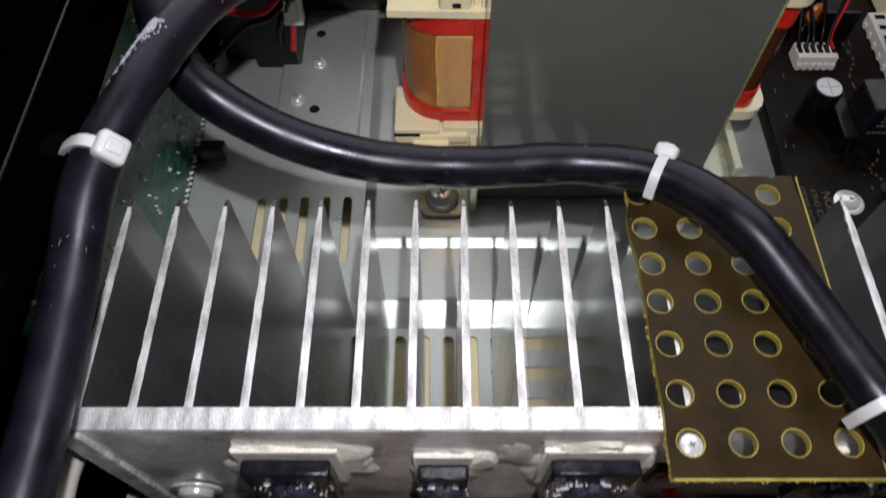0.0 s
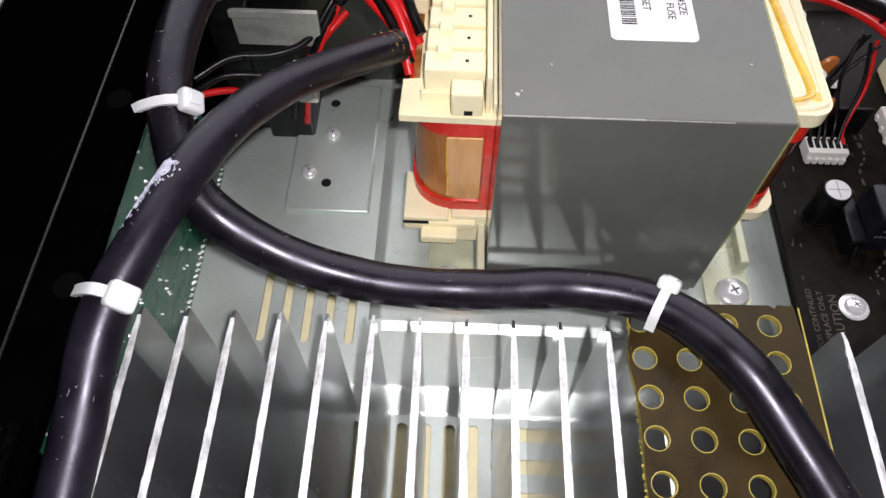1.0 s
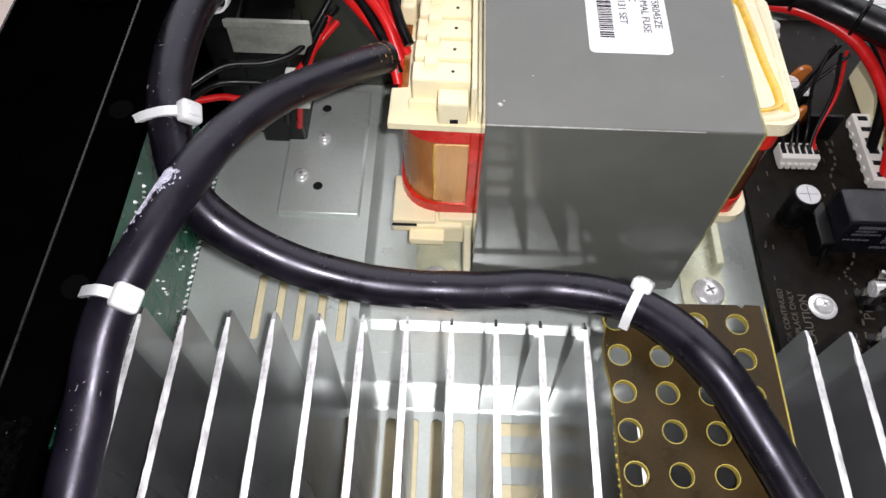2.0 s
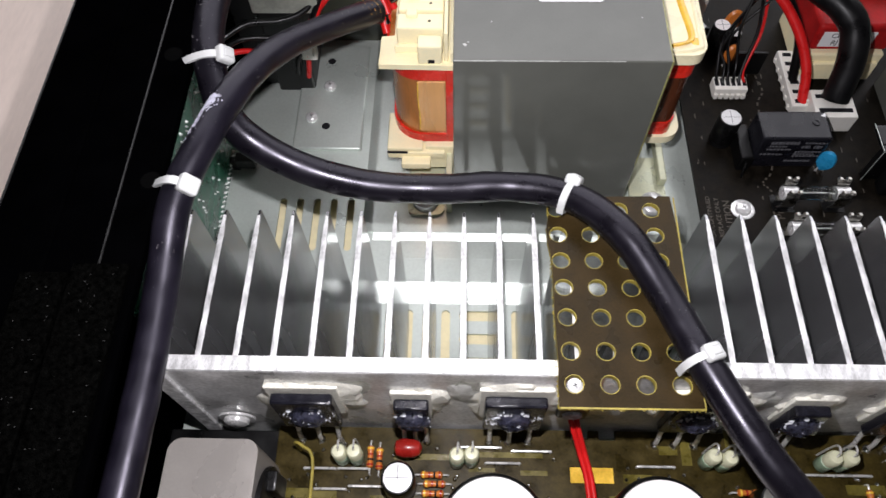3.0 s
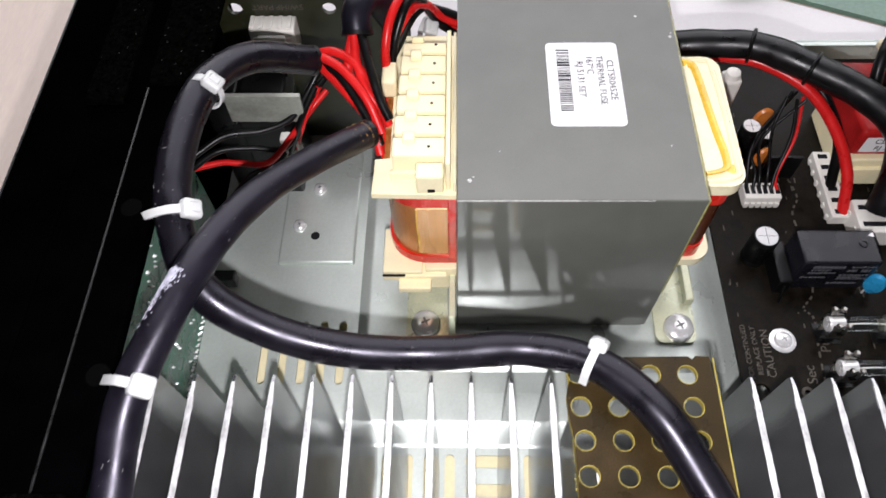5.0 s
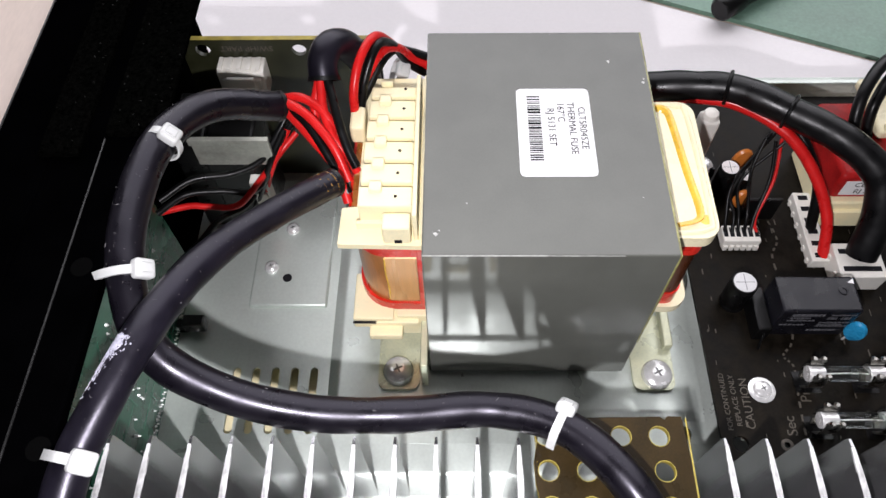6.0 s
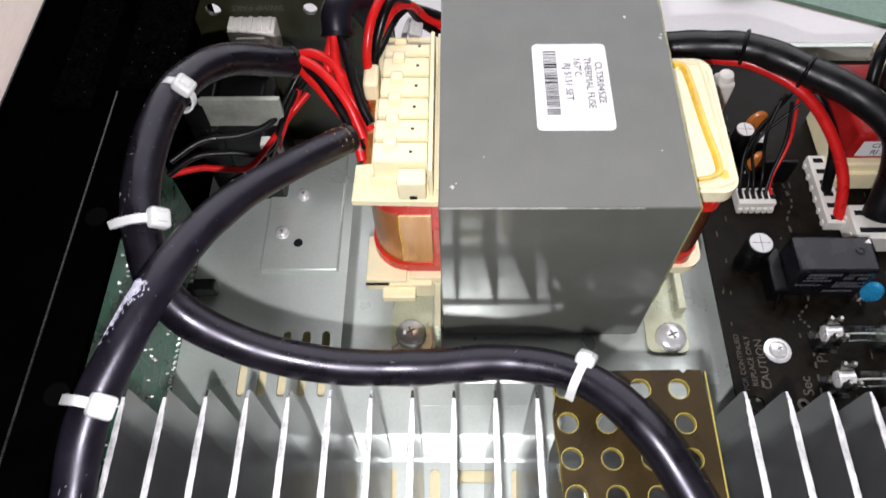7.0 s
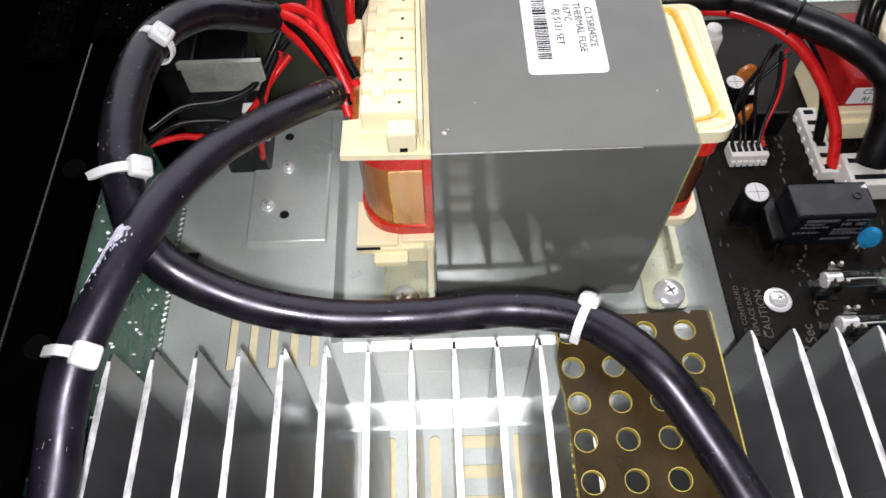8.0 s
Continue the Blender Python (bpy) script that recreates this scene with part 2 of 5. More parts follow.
def lathe(centre, profile, seg=24, axis="z", slots=None):
    """Turned shape: profile is a list of (radius, height)."""
    bm = bmesh.new()
    rings = []
    for r, h in profile:
        ring = []
        for k in range(seg):
            a = 2 * math.pi * k / seg
            p = Vector((r * math.cos(a), r * math.sin(a), h))
            if axis == "x":
                p = Vector((p.z, p.x, p.y))
            elif axis == "y":
                p = Vector((p.x, p.z, p.y))
            ring.append(bm.verts.new(p + Vector(centre)))
        rings.append(ring)
    for i in range(len(rings) - 1):
        for k in range(seg):
            f = bm.faces.new((rings[i][k], rings[i][(k + 1) % seg], rings[i + 1][(k + 1) % seg], rings[i + 1][k]))
            if slots:
                f.material_index = slots[i]
    a = bm.faces.new(rings[0])
    b = bm.faces.new(rings[-1])
    if slots:
        a.material_index, b.material_index = slots[0], slots[-1]
    return smoothed(bm)


def smooth_line(points, n=10):
    q = [Vector(p) for p in points]
    q = [2 * q[0] - q[1]] + q + [2 * q[-1] - q[-2]]
    out = []
    for i in range(1, len(q) - 2):
        a, b, c, d = q[i - 1:i + 3]
        for k in range(n):
            u = k / n
            out.append(0.5 * (2 * b + (c - a) * u + (2 * a - 5 * b + 4 * c - d) * u * u + (3 * b - a - 3 * c + d) * u ** 3))
    out.append(q[-2])
    return out


def tube(points, r, seg=14, n=10, hollow=False, wob=0.0, flat=1.0):
    line = smooth_line(points, n)
    bm = bmesh.new()
    rings = []
    side = None
    for i, p in enumerate(line):
        d = (line[min(i + 1, len(line) - 1)] - line[max(i - 1, 0)]).normalized()
        if side is None:
            side = d.orthogonal().normalized()
        side = (side - d * side.dot(d)).normalized()
        up = d.cross(side)
        rr = r * (1 + wob * noise.noise(p * 0.13))
        rings.append([bm.verts.new(p + rr * (math.cos(2 * math.pi * k / seg) * side + flat * math.sin(2 * math.pi * k / seg) * up)) for k in range(seg)])
    for a, b in zip(rings, rings[1:]):
        for k in range(seg):
            bm.faces.new((a[k], a[(k + 1) % seg], b[(k + 1) % seg], b[k]))
    bm.faces.new(rings[0])
    bm.faces.new(rings[-1])
    return smoothed(bm)


def strip(points, width, thick, across, n=8):
    """A flat band along points; across gives the direction of its width."""
    line = smooth_line(points, n)
    ac = Vector(across).normalized()
    bm = bmesh.new()
    rings = []
    for i, p in enumerate(line):
        d = (line[min(i + 1, len(line) - 1)] - line[max(i - 1, 0)]).normalized()
        w = (ac - d * ac.dot(d)).normalized()
        up = d.cross(w)
        rings.append([bm.verts.new(p + a * width / 2 * w + b * thick / 2 * up) for a, b in ((-1, -1), (1, -1), (1, 1), (-1, 1))])
    for a, b in zip(rings, rings[1:]):
        for k in range(4):
            bm.faces.new((a[k], a[(k + 1) % 4], b[(k + 1) % 4], b[k]))
    bm.faces.new(rings[0])
    bm.faces.new(rings[-1])
    return smoothed(bm)


def rrect(x0, x1, y0, y1, r, n=4):
    out = []
    for cx, cy, a0 in ((x1 - r, y1 - r, 0), (x0 + r, y1 - r, 90), (x0 + r, y0 + r, 180), (x1 - r, y0 + r, 270)):
        for k in range(n + 1):
            a = radians(a0 + 90 * k / n)
            out.append((cx + r * math.cos(a), cy + r * math.sin(a)))
    return out


def ring_pts(x, y, r, n=18):
    return [(x + r * math.cos(2 * math.pi * k / n), y + r * math.sin(2 * math.pi * k / n)) for k in range(n)]


def plate(outline, holes, z0, z1, wall_slot=0):
    """A sheet between z0 and z1 with holes that go through it."""
    bm = bmesh.new()
    edges = []
    for loop in [outline, *holes]:
        vs = [bm.verts.new((x, y, z1)) for x, y in loop]
        edges += [bm.edges.new((vs[i], vs[(i + 1) % len(vs)])) for i in range(len(vs))]
    bmesh.ops.triangle_fill(bm, use_beauty=True, use_dissolve=False, edges=edges)
    top = bm.faces[:]
    res = bmesh.ops.extrude_face_region(bm, geom=top)
    bmesh.ops.translate(bm, vec=(0, 0, z0 - z1), verts=[g for g in res["geom"] if isinstance(g, bmesh.types.BMVert)])
    bm.normal_update()
    for f in bm.faces:
        if abs(f.normal.z) < 0.5:
            f.material_index = wall_slot
            f.smooth = True
    return bm


def extrude_x(profile, x0, x1):
    """A closed y-z outline pulled along x."""
    bm = bmesh.new()
    a = [bm.verts.new((x0, y, z)) for y, z in profile]
    b = [bm.verts.new((x1, y, z)) for y, z in profile]
    for i in range(len(a)):
        j = (i + 1) % len(a)
        bm.faces.new((a[i], a[j], b[j], b[i]))
    bm.faces.new(a)
    bm.faces.new(b)
    return smoothed(bm)


def writing(name, text, size, m, mat, parent, depth=0.05):
    """Raised lettering; m places its left end, in millimetres."""
    cu = bpy.data.curves.new(name, "FONT")
    cu.body, cu.size, cu.extrude, cu.align_x, cu.align_y = text, size, depth, "CENTER", "CENTER"
    tmp = bpy.data.objects.new(name, cu)
    scene.collection.objects.link(tmp)
    dg = bpy.context.evaluated_depsgraph_get()
    me = bpy.data.meshes.new_from_object(tmp.evaluated_get(dg))
    bpy.data.objects.remove(tmp)
    bm = bmesh.new()
    bm.from_mesh(me)
    bpy.data.meshes.remove(me)
    bmesh.ops.transform(bm, matrix=m, verts=bm.verts)
    return part(name, bm, mat, parent)


def at_mm(x, y, z, rx=0, ry=0, rz=0):
    return Matrix.LocRotScale((x, y, z), Euler([radians(a) for a in (rx, ry, rz)]), None)


def pan_screw(centre, r, h, parent=None, washer=0.0, label="bright pan-head screw in the steel floor", normal="z"):
    """A pan-head screw with a cross recess."""
    t = thing("screw", centre, label, "screw", "screws") if parent is None else None
    owner = t or parent
    prof = [(r * 0.98, 0), (r, h * 0.3), (r * 0.9, h * 0.7), (r * 0.6, h * 0.95), (r * 0.3, h)]
    head = lathe((0, 0, 0), prof, 22)
    if washer:
        head = join(head, lathe((0, 0, 0), [(washer, -0.6), (washer, 0.1), (washer * 0.9, 0.25), (r * 0.9, 0.25)], 26))
    cross = join(box(-r * 0.32, r * 0.32, -r * 0.06, r * 0.06, h * 0.93, h * 1.02), box(-r * 0.06, r * 0.06, -r * 0.32, r * 0.32, h * 0.93, h * 1.03))
    m = Matrix.Translation(centre) @ (at_mm(0, 0, 0, 90) if normal == "-y" else at_mm(0, 0, 0, 0, 0, 25))
    for b in (head, cross):
        bmesh.ops.transform(b, matrix=m, verts=b.verts)
    part("head", head, SCREW, owner)
    part("cross_recess", cross, RECESS, owner, "dark cross-shaped driver recess")
    return t


# ---- the bench, in an unseen room added to close reflections and limit bounce ----
solo("bench_top", box(-900, 900, -700, 620, -55, -25, 3), TABLE, "pale pinkish wooden bench top with worn grain", "table", kind="structure")
solo("room_floor", box(-2000, 2000, -1800, 1900, -800, -780), ROOM_FLOOR, "brown room floor under the bench", "floor", kind="structure")
solo("ceiling", box(-2000, 2000, -1800, 1900, 3600, 3620), ROOM, "plain dark ceiling, unseen, added to close reflections", "ceiling", kind="structure")
solo("wall_north", plate([(-2000, -800), (2000, -800), (2000, 3620), (-2000, 3620)], [[(-1550, 370), (1950, 370), (1950, 3440), (-1550, 3440)]], 0, 40), ROOM,
     "plain dark wall with a window opening, unseen, added to close reflections", "wall", kind="structure").matrix_world = pose(0, 1.44, 0, 90)
solo("wall_south", box(-2000, 2000, -1840, -1800, -800, 3620), ROOM, "plain dark wall, unseen, added to close reflections", "wall", kind="structure")
solo("wall_west", box(-2040, -2000, -1800, 1900, -800, 3620), ROOM, "plain dark wall, unseen, added to close reflections", "wall", kind="structure")
solo("wall_east", box(2000, 2040, -1800, 1900, -800, 3620), ROOM, "plain dark wall, unseen, added to close reflections", "wall", kind="structure")
for leg_x, leg_y in ((-850, -650), (850, -650), (-850, 570), (850, 570)):
    solo("bench_leg", box(leg_x - 30, leg_x + 30, leg_y - 30, leg_y + 30, -780, -55, 3), TABLE, "square pale wooden bench leg", "table leg", "bench legs", "structure")
sheet_bm = plate([(-120, 182), (370, 170), (245, 223), (60, 302), (-120, 372)], [], -25.0, -24.2)
solo("paper_sheet", sheet_bm, SHEET, "white paper sheet lying on the bench behind the case", "paper")
mat_bm = plate([(62, 304), (245, 225.5), (640, 56), (880, 56), (880, 600), (62, 600)], [], -25.0, -22.5)
solo("cutting_mat", mat_bm, MAT_GREEN, "dark green glossy mat lying flat on the bench", "mat")

rod = thing("screwdriver", (165, 254, -15.8), "dark screwdriver handle lying on the green mat", "screwdriver")
handle = lathe((0, 0, 0), [(5.2, 0), (6.4, 1.5), (6.6, 12), (5.8, 20), (6.6, 30), (6.8, 70), (5.6, 84), (3.0, 88)], 24)
bmesh.ops.transform(handle, matrix=at_mm(165.0, 254.0, -15.8, -90, 0, -52), verts=handle.verts)
part("handle", handle, BLACK_PLASTIC, rod)
shaft = lathe((0, 0, 0), [(2.4, 86), (2.4, 170), (1.2, 176)], 16)
bmesh.ops.transform(shaft, matrix=at_mm(165.0, 254.0, -15.8, -90, 0, -52), verts=shaft.verts)
part("shaft", shaft, LEAD, rod)

# ---- the case: floor, walls, front panel ----
def slot_hole(x, y0, y1, w=2.9):
    return rrect(x - w / 2, x + w / 2, y0, y1, w / 2 - 0.05, 3)


REAR_SLOTS = [slot_hole(-53.0 + 7.0 * k, 22.0, 46.5) for k in range(5)]
LOW_SLOTS = [slot_hole(-20.8 + 7.1 * k, -34.0, -1.2, 3.4) for k in range(6)] + [slot_hole(41.4 + 7.1 * k, -34.0, -1.2, 3.4) for k in range(3)]
LOW_SLOTS += [rrect(19.8, 36.9, y - 2.1, y + 2.1, 2.0, 4) for y in (-3.6, -13.0, -22.4, -31.8)]
floor_bm = plate([(-78, 19), (190, 19), (190, 176), (-78, 176)], REAR_SLOTS + [ring_pts(104.5, 22.8, 2.4), ring_pts(-38.6, 120.5, 1.6, 12)], -1.0, 0.0)
floor_bm = join(floor_bm,
                extrude_x([(19, -0.1), (19, -1.6), (8.6, -1.9), (5.0, -5.4), (1.2, -5.4), (1.2, -4.0), (1.9, -3.85), (2.5, -3.55), (4.4, -2.6), (6.4, -1.66), (8.3, -0.74), (9.0, -0.45), (10.0, -0.3)], -60, 190),
                plate([(-78, -135), (190, -135), (190, 2.0), (-78, 2.0)], LOW_SLOTS, -5.0, -4.0),
                extrude_x([(19, -0.1), (8, -0.5), (8, -1.6), (19, -1.2)], -78, -60))
solo("chassis_floor", floor_bm, STEEL, "pale greenish zinc-plated steel chassis floor with pressed vent slots", "floor", kind="structure")
solo("bottom_liner", join(box(-70, 110, 4, 56, -8.4, -7.4), box(-70, 110, -45, 3.9, -7.2, -6.3)), TAN, "tan liner under the vent slots", "liner", kind="structure")
step_edge = extrude_x([(-19.8, -0.3), (-19.4, 0.02), (-18.6, 0.5), (-16.4, 1.45), (-15.6, 1.68), (-14.8, 1.7), (-14.8, -0.3)], 30.4, 168)
for v in step_edge.verts:
    v.co = Vector((v.co.y, v.co.x, v.co.z))
solo("floor_emboss", join(extrude_x([(26.6, -0.2), (27.2, 0.05), (29.6, 1.5), (30.3, 1.68), (31.0, 1.7), (168, 1.7), (168, -0.2)], -15, 112), box(-52.5, -22.8, 70.5, 130, -0.6, 1.9, 0.9, 3), step_edge),
     STEEL, "raised rounded pads pressed into the steel floor", "floor", kind="structure")
solo("wall_rear", join(box(-80, 215, 166, 167.2, -20, 23, 0.4), box(-80, 215, 163.5, 166, 22, 23.2, 0.4)), STEEL, "low bent-up steel wall of the case", "wall", kind="structure")
solo("wall_base", box(-80, 215, -139, -137.5, -20, 30), STEEL, "low steel wall of the case", "wall", kind="structure")
panel_bm = join(box(-96.8, -79.6, -260, 180, -24, 98.4, 1.2, 2), box(-80, -56.6, -260, 180, 95.1, 98.5, 0.8, 2))
solo("front_panel", panel_bm, PANEL, "black front panel of the amplifier with a folded top edge", "panel", kind="structure")
solo("panel_trim", join(box(-66.8, -66.3, -36, 70.5, 98.3, 98.85, 0.12), box(-96.3, -95.8, -260, 180, 98.2, 98.7, 0.1)), EDGE,
     "thin worn bright edge along the black panel", "trim", kind="structure")
for x0, x1, y0, y1, n in ((-66.3, -51.2, 71.1, 178, 0), (-82.2, -71.7, 64.3, 178, 1), (-72.1, -58.6, -240, -36.2, 2), (-84.1, -73.0, -240, -38.6, 3)):
    strip_t = thing("felt_strip", ((x0 + x1) / 2, y0, 98.5), "black felt strip stuck on the panel's top edge, flecked with lint", "felt strip", "felt strips on the panel")
    part("felt", box(x0, x1, y0, y1, 98.5, 100.3, 0.4), FELT, strip_t)
    lint_rnd = random.Random(40 + n)
    lint = bmesh.new()
    for k in range(45):
        x, y, s = lint_rnd.uniform(x0 + 0.6, x1 - 0.6), lint_rnd.uniform(y0 + 1, min(y1, y0 + 120) - 1), lint_rnd.uniform(0.03, 0.09)
        if n > 1:
            y = lint_rnd.uniform(y1 - 75, y1 - 1)
        lint = join(lint, turn(box(x - s * 2.5, x + s * 2.5, y - s, y + s, 100.3, 100.3 + s), (x, y, 100.3), 0, 0, lint_rnd.uniform(0, 180)))
    tagged(part("lint", lint, LINT, strip_t, "pale specks of lint"), kind="stuff")

# ---- heat sink: one extrusion, twenty-five fins ----
sink = thing("heat_sink", (64, -47, 0), "long bare aluminium heat sink with tall dark upright fins", "heat sink")
PITCH, TOP = 10.5, 62.3
part("base_wall", join(box(-65.3, 193, -49.6, -45.2, -3.9, TOP, 0.25, 1)), WALL_ALU, sink, "smeared bare aluminium mounting face")
part("milled_edge", box(-65.2, 192.9, -49.4, -45.0, TOP + 0.02, TOP + 0.35, 0.1, 1), MILLED, sink, "bright sawn aluminium edge")
fin_prof = [(-45.3, -3.9), (-8.0, -3.9), (3.2, -3.9), (3.0, TOP - 2.0), (2.6, TOP - 0.5), (0.6, TOP), (-8.0, TOP), (-45.3, TOP)]


def fin_half(y):
    """Half the thickness of a fin: even, then thinning towards its rear edge."""
    return 0.85 if y < -8 else 0.85 - 0.6 * ((y + 8) / 11.2) ** 1.3


fin_bm = bmesh.new()
fin_sides = [[fin_bm.verts.new((sign * fin_half(y), y, z)) for y, z in fin_prof] for sign in (-1, 1)]
for n in range(len(fin_prof)):
    n2 = (n + 1) % len(fin_prof)
    fin_bm.faces.new((fin_sides[0][n], fin_sides[0][n2], fin_sides[1][n2], fin_sides[1][n]))
for side_verts in fin_sides:
    for quad in ((0, 1, 6, 7), (1, 2, 3, 4, 5, 6)):
        fin_bm.faces.new([side_verts[n] for n in quad])
fin_mesh = mesh_from("fin", fin_bm, FIN, Vector((0, 0, 0)))
edge_rough = random.Random(8)


def rough_edge():
    """A sawn strip along a fin's top, its sides a little uneven."""
    bm = bmesh.new()
    rings = []
    for k in range(31):
        yy = -45.0 + 45.4 * k / 30
        half = fin_half(yy) * 0.93
        l, r = -half + edge_rough.uniform(-0.08, 0.08) * half, half + edge_rough.uniform(-0.08, 0.08) * half
        z = TOP + 0.22 + edge_rough.uniform(-0.04, 0.04)
        rings.append([bm.verts.new(p) for p in ((l, yy, TOP - 0.5), (l, yy, z - 0.08), (0, yy, z), (r, yy, z - 0.08), (r, yy, TOP - 0.5))])
    for p, q in zip(rings, rings[1:]):
        for k in range(5):
            bm.faces.new((p[k], p[(k + 1) % 5], q[(k + 1) % 5], q[k]))
    bm.faces.new(rings[0])
    bm.faces.new(rings[-1])
    return mesh_from("fin_edge", bm, MILLED, Vector((0, 0, 0)))


edge_meshes = [rough_edge() for _ in range(6)]
for k in range(25):
    fin = new("fin", fin_mesh)
    fin.parent = sink
    fin.location = (Vector(((k - 6) * PITCH, 0, 0)) - ORIGIN[sink]) * MM
    rim = new("fin_edge", edge_meshes[k % 6])
    rim.parent = fin
part("end_lip", join(box(-66.6, -61.4, -50.6, -49.5, -3.9, TOP - 0.3, 0.4), box(-66.4, -65.2, -49.6, -45.6, -3.9, TOP - 0.2, 0.3)), MILLED, sink, "bright sawn end of the extrusion")
part("screw_channel", join(lathe((-66.45, -47.3, 60.6), [(1.5, -0.1), (1.5, 0.1)], 14, "x"), lathe((-64.2, -47.6, TOP + 0.37), [(1.6, -0.1), (1.6, 0.06)], 14),
                           box(-66.6, -66.3, -48.0, -46.9, -3, 60)), INK, sink, "dark keyhole slot in the extrusion")
pan_screw((-52.4, -50.6, 18), 4.2, 2.4, sink, 6.0, normal="-y")


def smear(cx, cz, w, h, seed, thick=0.9):
    """An uneven blot of paste pressed on the mounting face."""
    rnd = random.Random(seed)
    bm = bmesh.new()
    n = 60
    rim, top = [], []
    waves = [(m, rnd.uniform(0, 6.3), rnd.uniform(0.3, 1.0)) for m in (2, 3, 5, 7, 11, 15)]
    for k in range(n):
        a = 2 * math.pi * k / n
        q = 1 / max(abs(math.cos(a)), abs(math.sin(a)))
        s = (0.7 + 0.3 * q) * (0.9 + sum(0.16 / m ** 0.5 * g * math.sin(m * a + ph) for m, ph, g in waves))
        x, z = cx + w / 2 * s * math.cos(a), cz + h / 2 * s * math.sin(a)
        rim.append(bm.verts.new((x, -49.55, z)))
        top.append(bm.verts.new((cx + (x - cx) * 0.9, -49.6 - thick * (0.6 + 0.3 * math.sin(3 * a + waves[0][1]) + 0.15 * rnd.random()), cz + (z - cz) * 0.9)))
    mid = bm.verts.new((cx, -49.7 - thick, cz))
    for k in range(n):
        j = (k + 1) % n
        bm.faces.new((rim[k], rim[j], top[j], top[k]))
        bm.faces.new((top[k], top[j], mid))
    return smoothed(bm)


def transistor(cx, big, seed):
    rnd = random.Random(seed)
    w, h, z0 = (18.0, 24.0, 25.0) if big else (10.4, 20.0, 25.0)
    t = thing("power_transistor", (cx, -49.6, z0), "black power transistor smeared with white thermal paste on the heat sink" if big else
              "small black transistor buried in white thermal paste on the heat sink", "transistor", "transistors on the heat sink")
    part("thermal_paste", smear(cx + 2.0, z0 + h * 0.6, w * 1.85, h * 1.4, seed, 1.3), PASTE, t, "squeezed-out white thermal paste")
    part("insulating_pad", smear(cx + 0.8, z0 + h * 0.86, w * 1.42, h * 0.78, seed + 50, 1.0), PASTE, t, "white insulating pad buried in paste")
    part("insulator", box(cx - w * 0.59, cx + w * 0.6, -51.0, -49.65, z0 + h * 0.1, z0 + h + 3.6, 0.5), PASTE, t, "white insulating strip thick with paste")
    part("body", box(cx - w / 2, cx + w / 2, -54.6, -51.2, z0, z0 + h, 0.7, 2), TRANSISTOR, t)
    knob = lathe((cx, -54.6, z0 + h * 0.48), [(5.4, 0.2), (5.1, -0.9), (4.3, -1.9), (3.0, -2.6), (1.8, -2.8), (0.7, -3.0)], 22, "y")
    for v in knob.verts:
        v.co += Vector((rnd.uniform(-0.3, 0.3), rnd.uniform(-0.45, 0.25), rnd.uniform(-0.3, 0.3)))
    part("mounting_screw", knob, SMEARED, t, "dark screw head smeared with paste")
    flecks = bmesh.new()
    for k in range(110 if big else 80):
        ang, rad = rnd.uniform(0, 2 * math.pi), abs(rnd.gauss(0, 1)) * 2.6 + 2.0
        x, z = cx + max(-0.46 * w, min(0.46 * w, rad * math.cos(ang) * 1.25)), z0 + h * 0.48 + max(-0.4 * h, min(0.48 * h, rad * math.sin(ang)))
        sx, sz, tilt = rnd.uniform(0.2, 1.3), rnd.uniform(0.08, 0.3), ang + math.pi / 2 + rnd.gauss(0, 0.35)
        vs = []
        for q in range(7):
            an = 2 * math.pi * q / 7
            u, v = sx * math.cos(an) * rnd.uniform(0.5, 1.2), sz * math.sin(an) * rnd.uniform(0.5, 1.2)
            vs.append((x + u * math.cos(tilt) - v * math.sin(tilt), z + u * math.sin(tilt) + v * math.cos(tilt)))
        rise = max(0.0, 1 - (math.hypot(x - cx, z - z0 - h * 0.48) / 5.3) ** 2) * 2.9
        lo = [flecks.verts.new((p, -54.5 - rise * 0.9, q)) for p, q in vs]
        hi = [flecks.verts.new((x + (p - x) * 0.7, -54.75 - rise - rnd.random() * 0.35, z + (q - z) * 0.7)) for p, q in vs]
        for q in range(7):
            flecks.faces.new((lo[q], lo[(q + 1) % 7], hi[(q + 1) % 7], hi[q]))
        flecks.faces.new(hi)
    tagged(part("paste_residue", flecks, PASTE_GREY, t, "grey flecks of dried paste"), kind="stuff")
    step = 6.4 if big else 3.6
    for k in (-1, 0, 1):
        x = cx + k * step
        part("leg", tube([(x, -52.6, z0 + 1), (x, -53.0, z0 - 5), (x, -54.6, 14), (x, -54.9, 9.5)], 0.75, 8, 4), LEAD, t, "bent tinned leg")
    part("solder_joint", join(*[lathe((cx + k * step, -54.9, 10.0), [(1.6, 0), (1.2, 0.7), (0.6, 1.4)], 10) for k in (-1, 0, 1)]), SOLDER, t)
    return t


for cx, cz, w, h, seed in ((20.5, 46, 9, 18, 61), (25.0, 40, 6, 9, 62), (70.0, 40, 13, 12, 63), (108.0, 44, 12, 16, 64), (-12.0, 38, 8, 10, 65)):
    part("paste_smear", smear(cx, cz, w, h, seed, 0.35), PASTE_THIN, sink, "thin pale smear of thermal paste")
for cx, big, seed in ((-25.5, True, 1), (6.0, False, 2), (36.5, True, 3), (91.0, True, 4), (122.0, False, 5), (154.0, True, 6)):
    transistor(cx, big, seed)

# ---- perforated board resting on the fins ----
board = thing("perforated_board", (65.5, -26, 62.7), "brown phenolic board with rows of round holes, laid on the fins", "circuit board")
holes = []
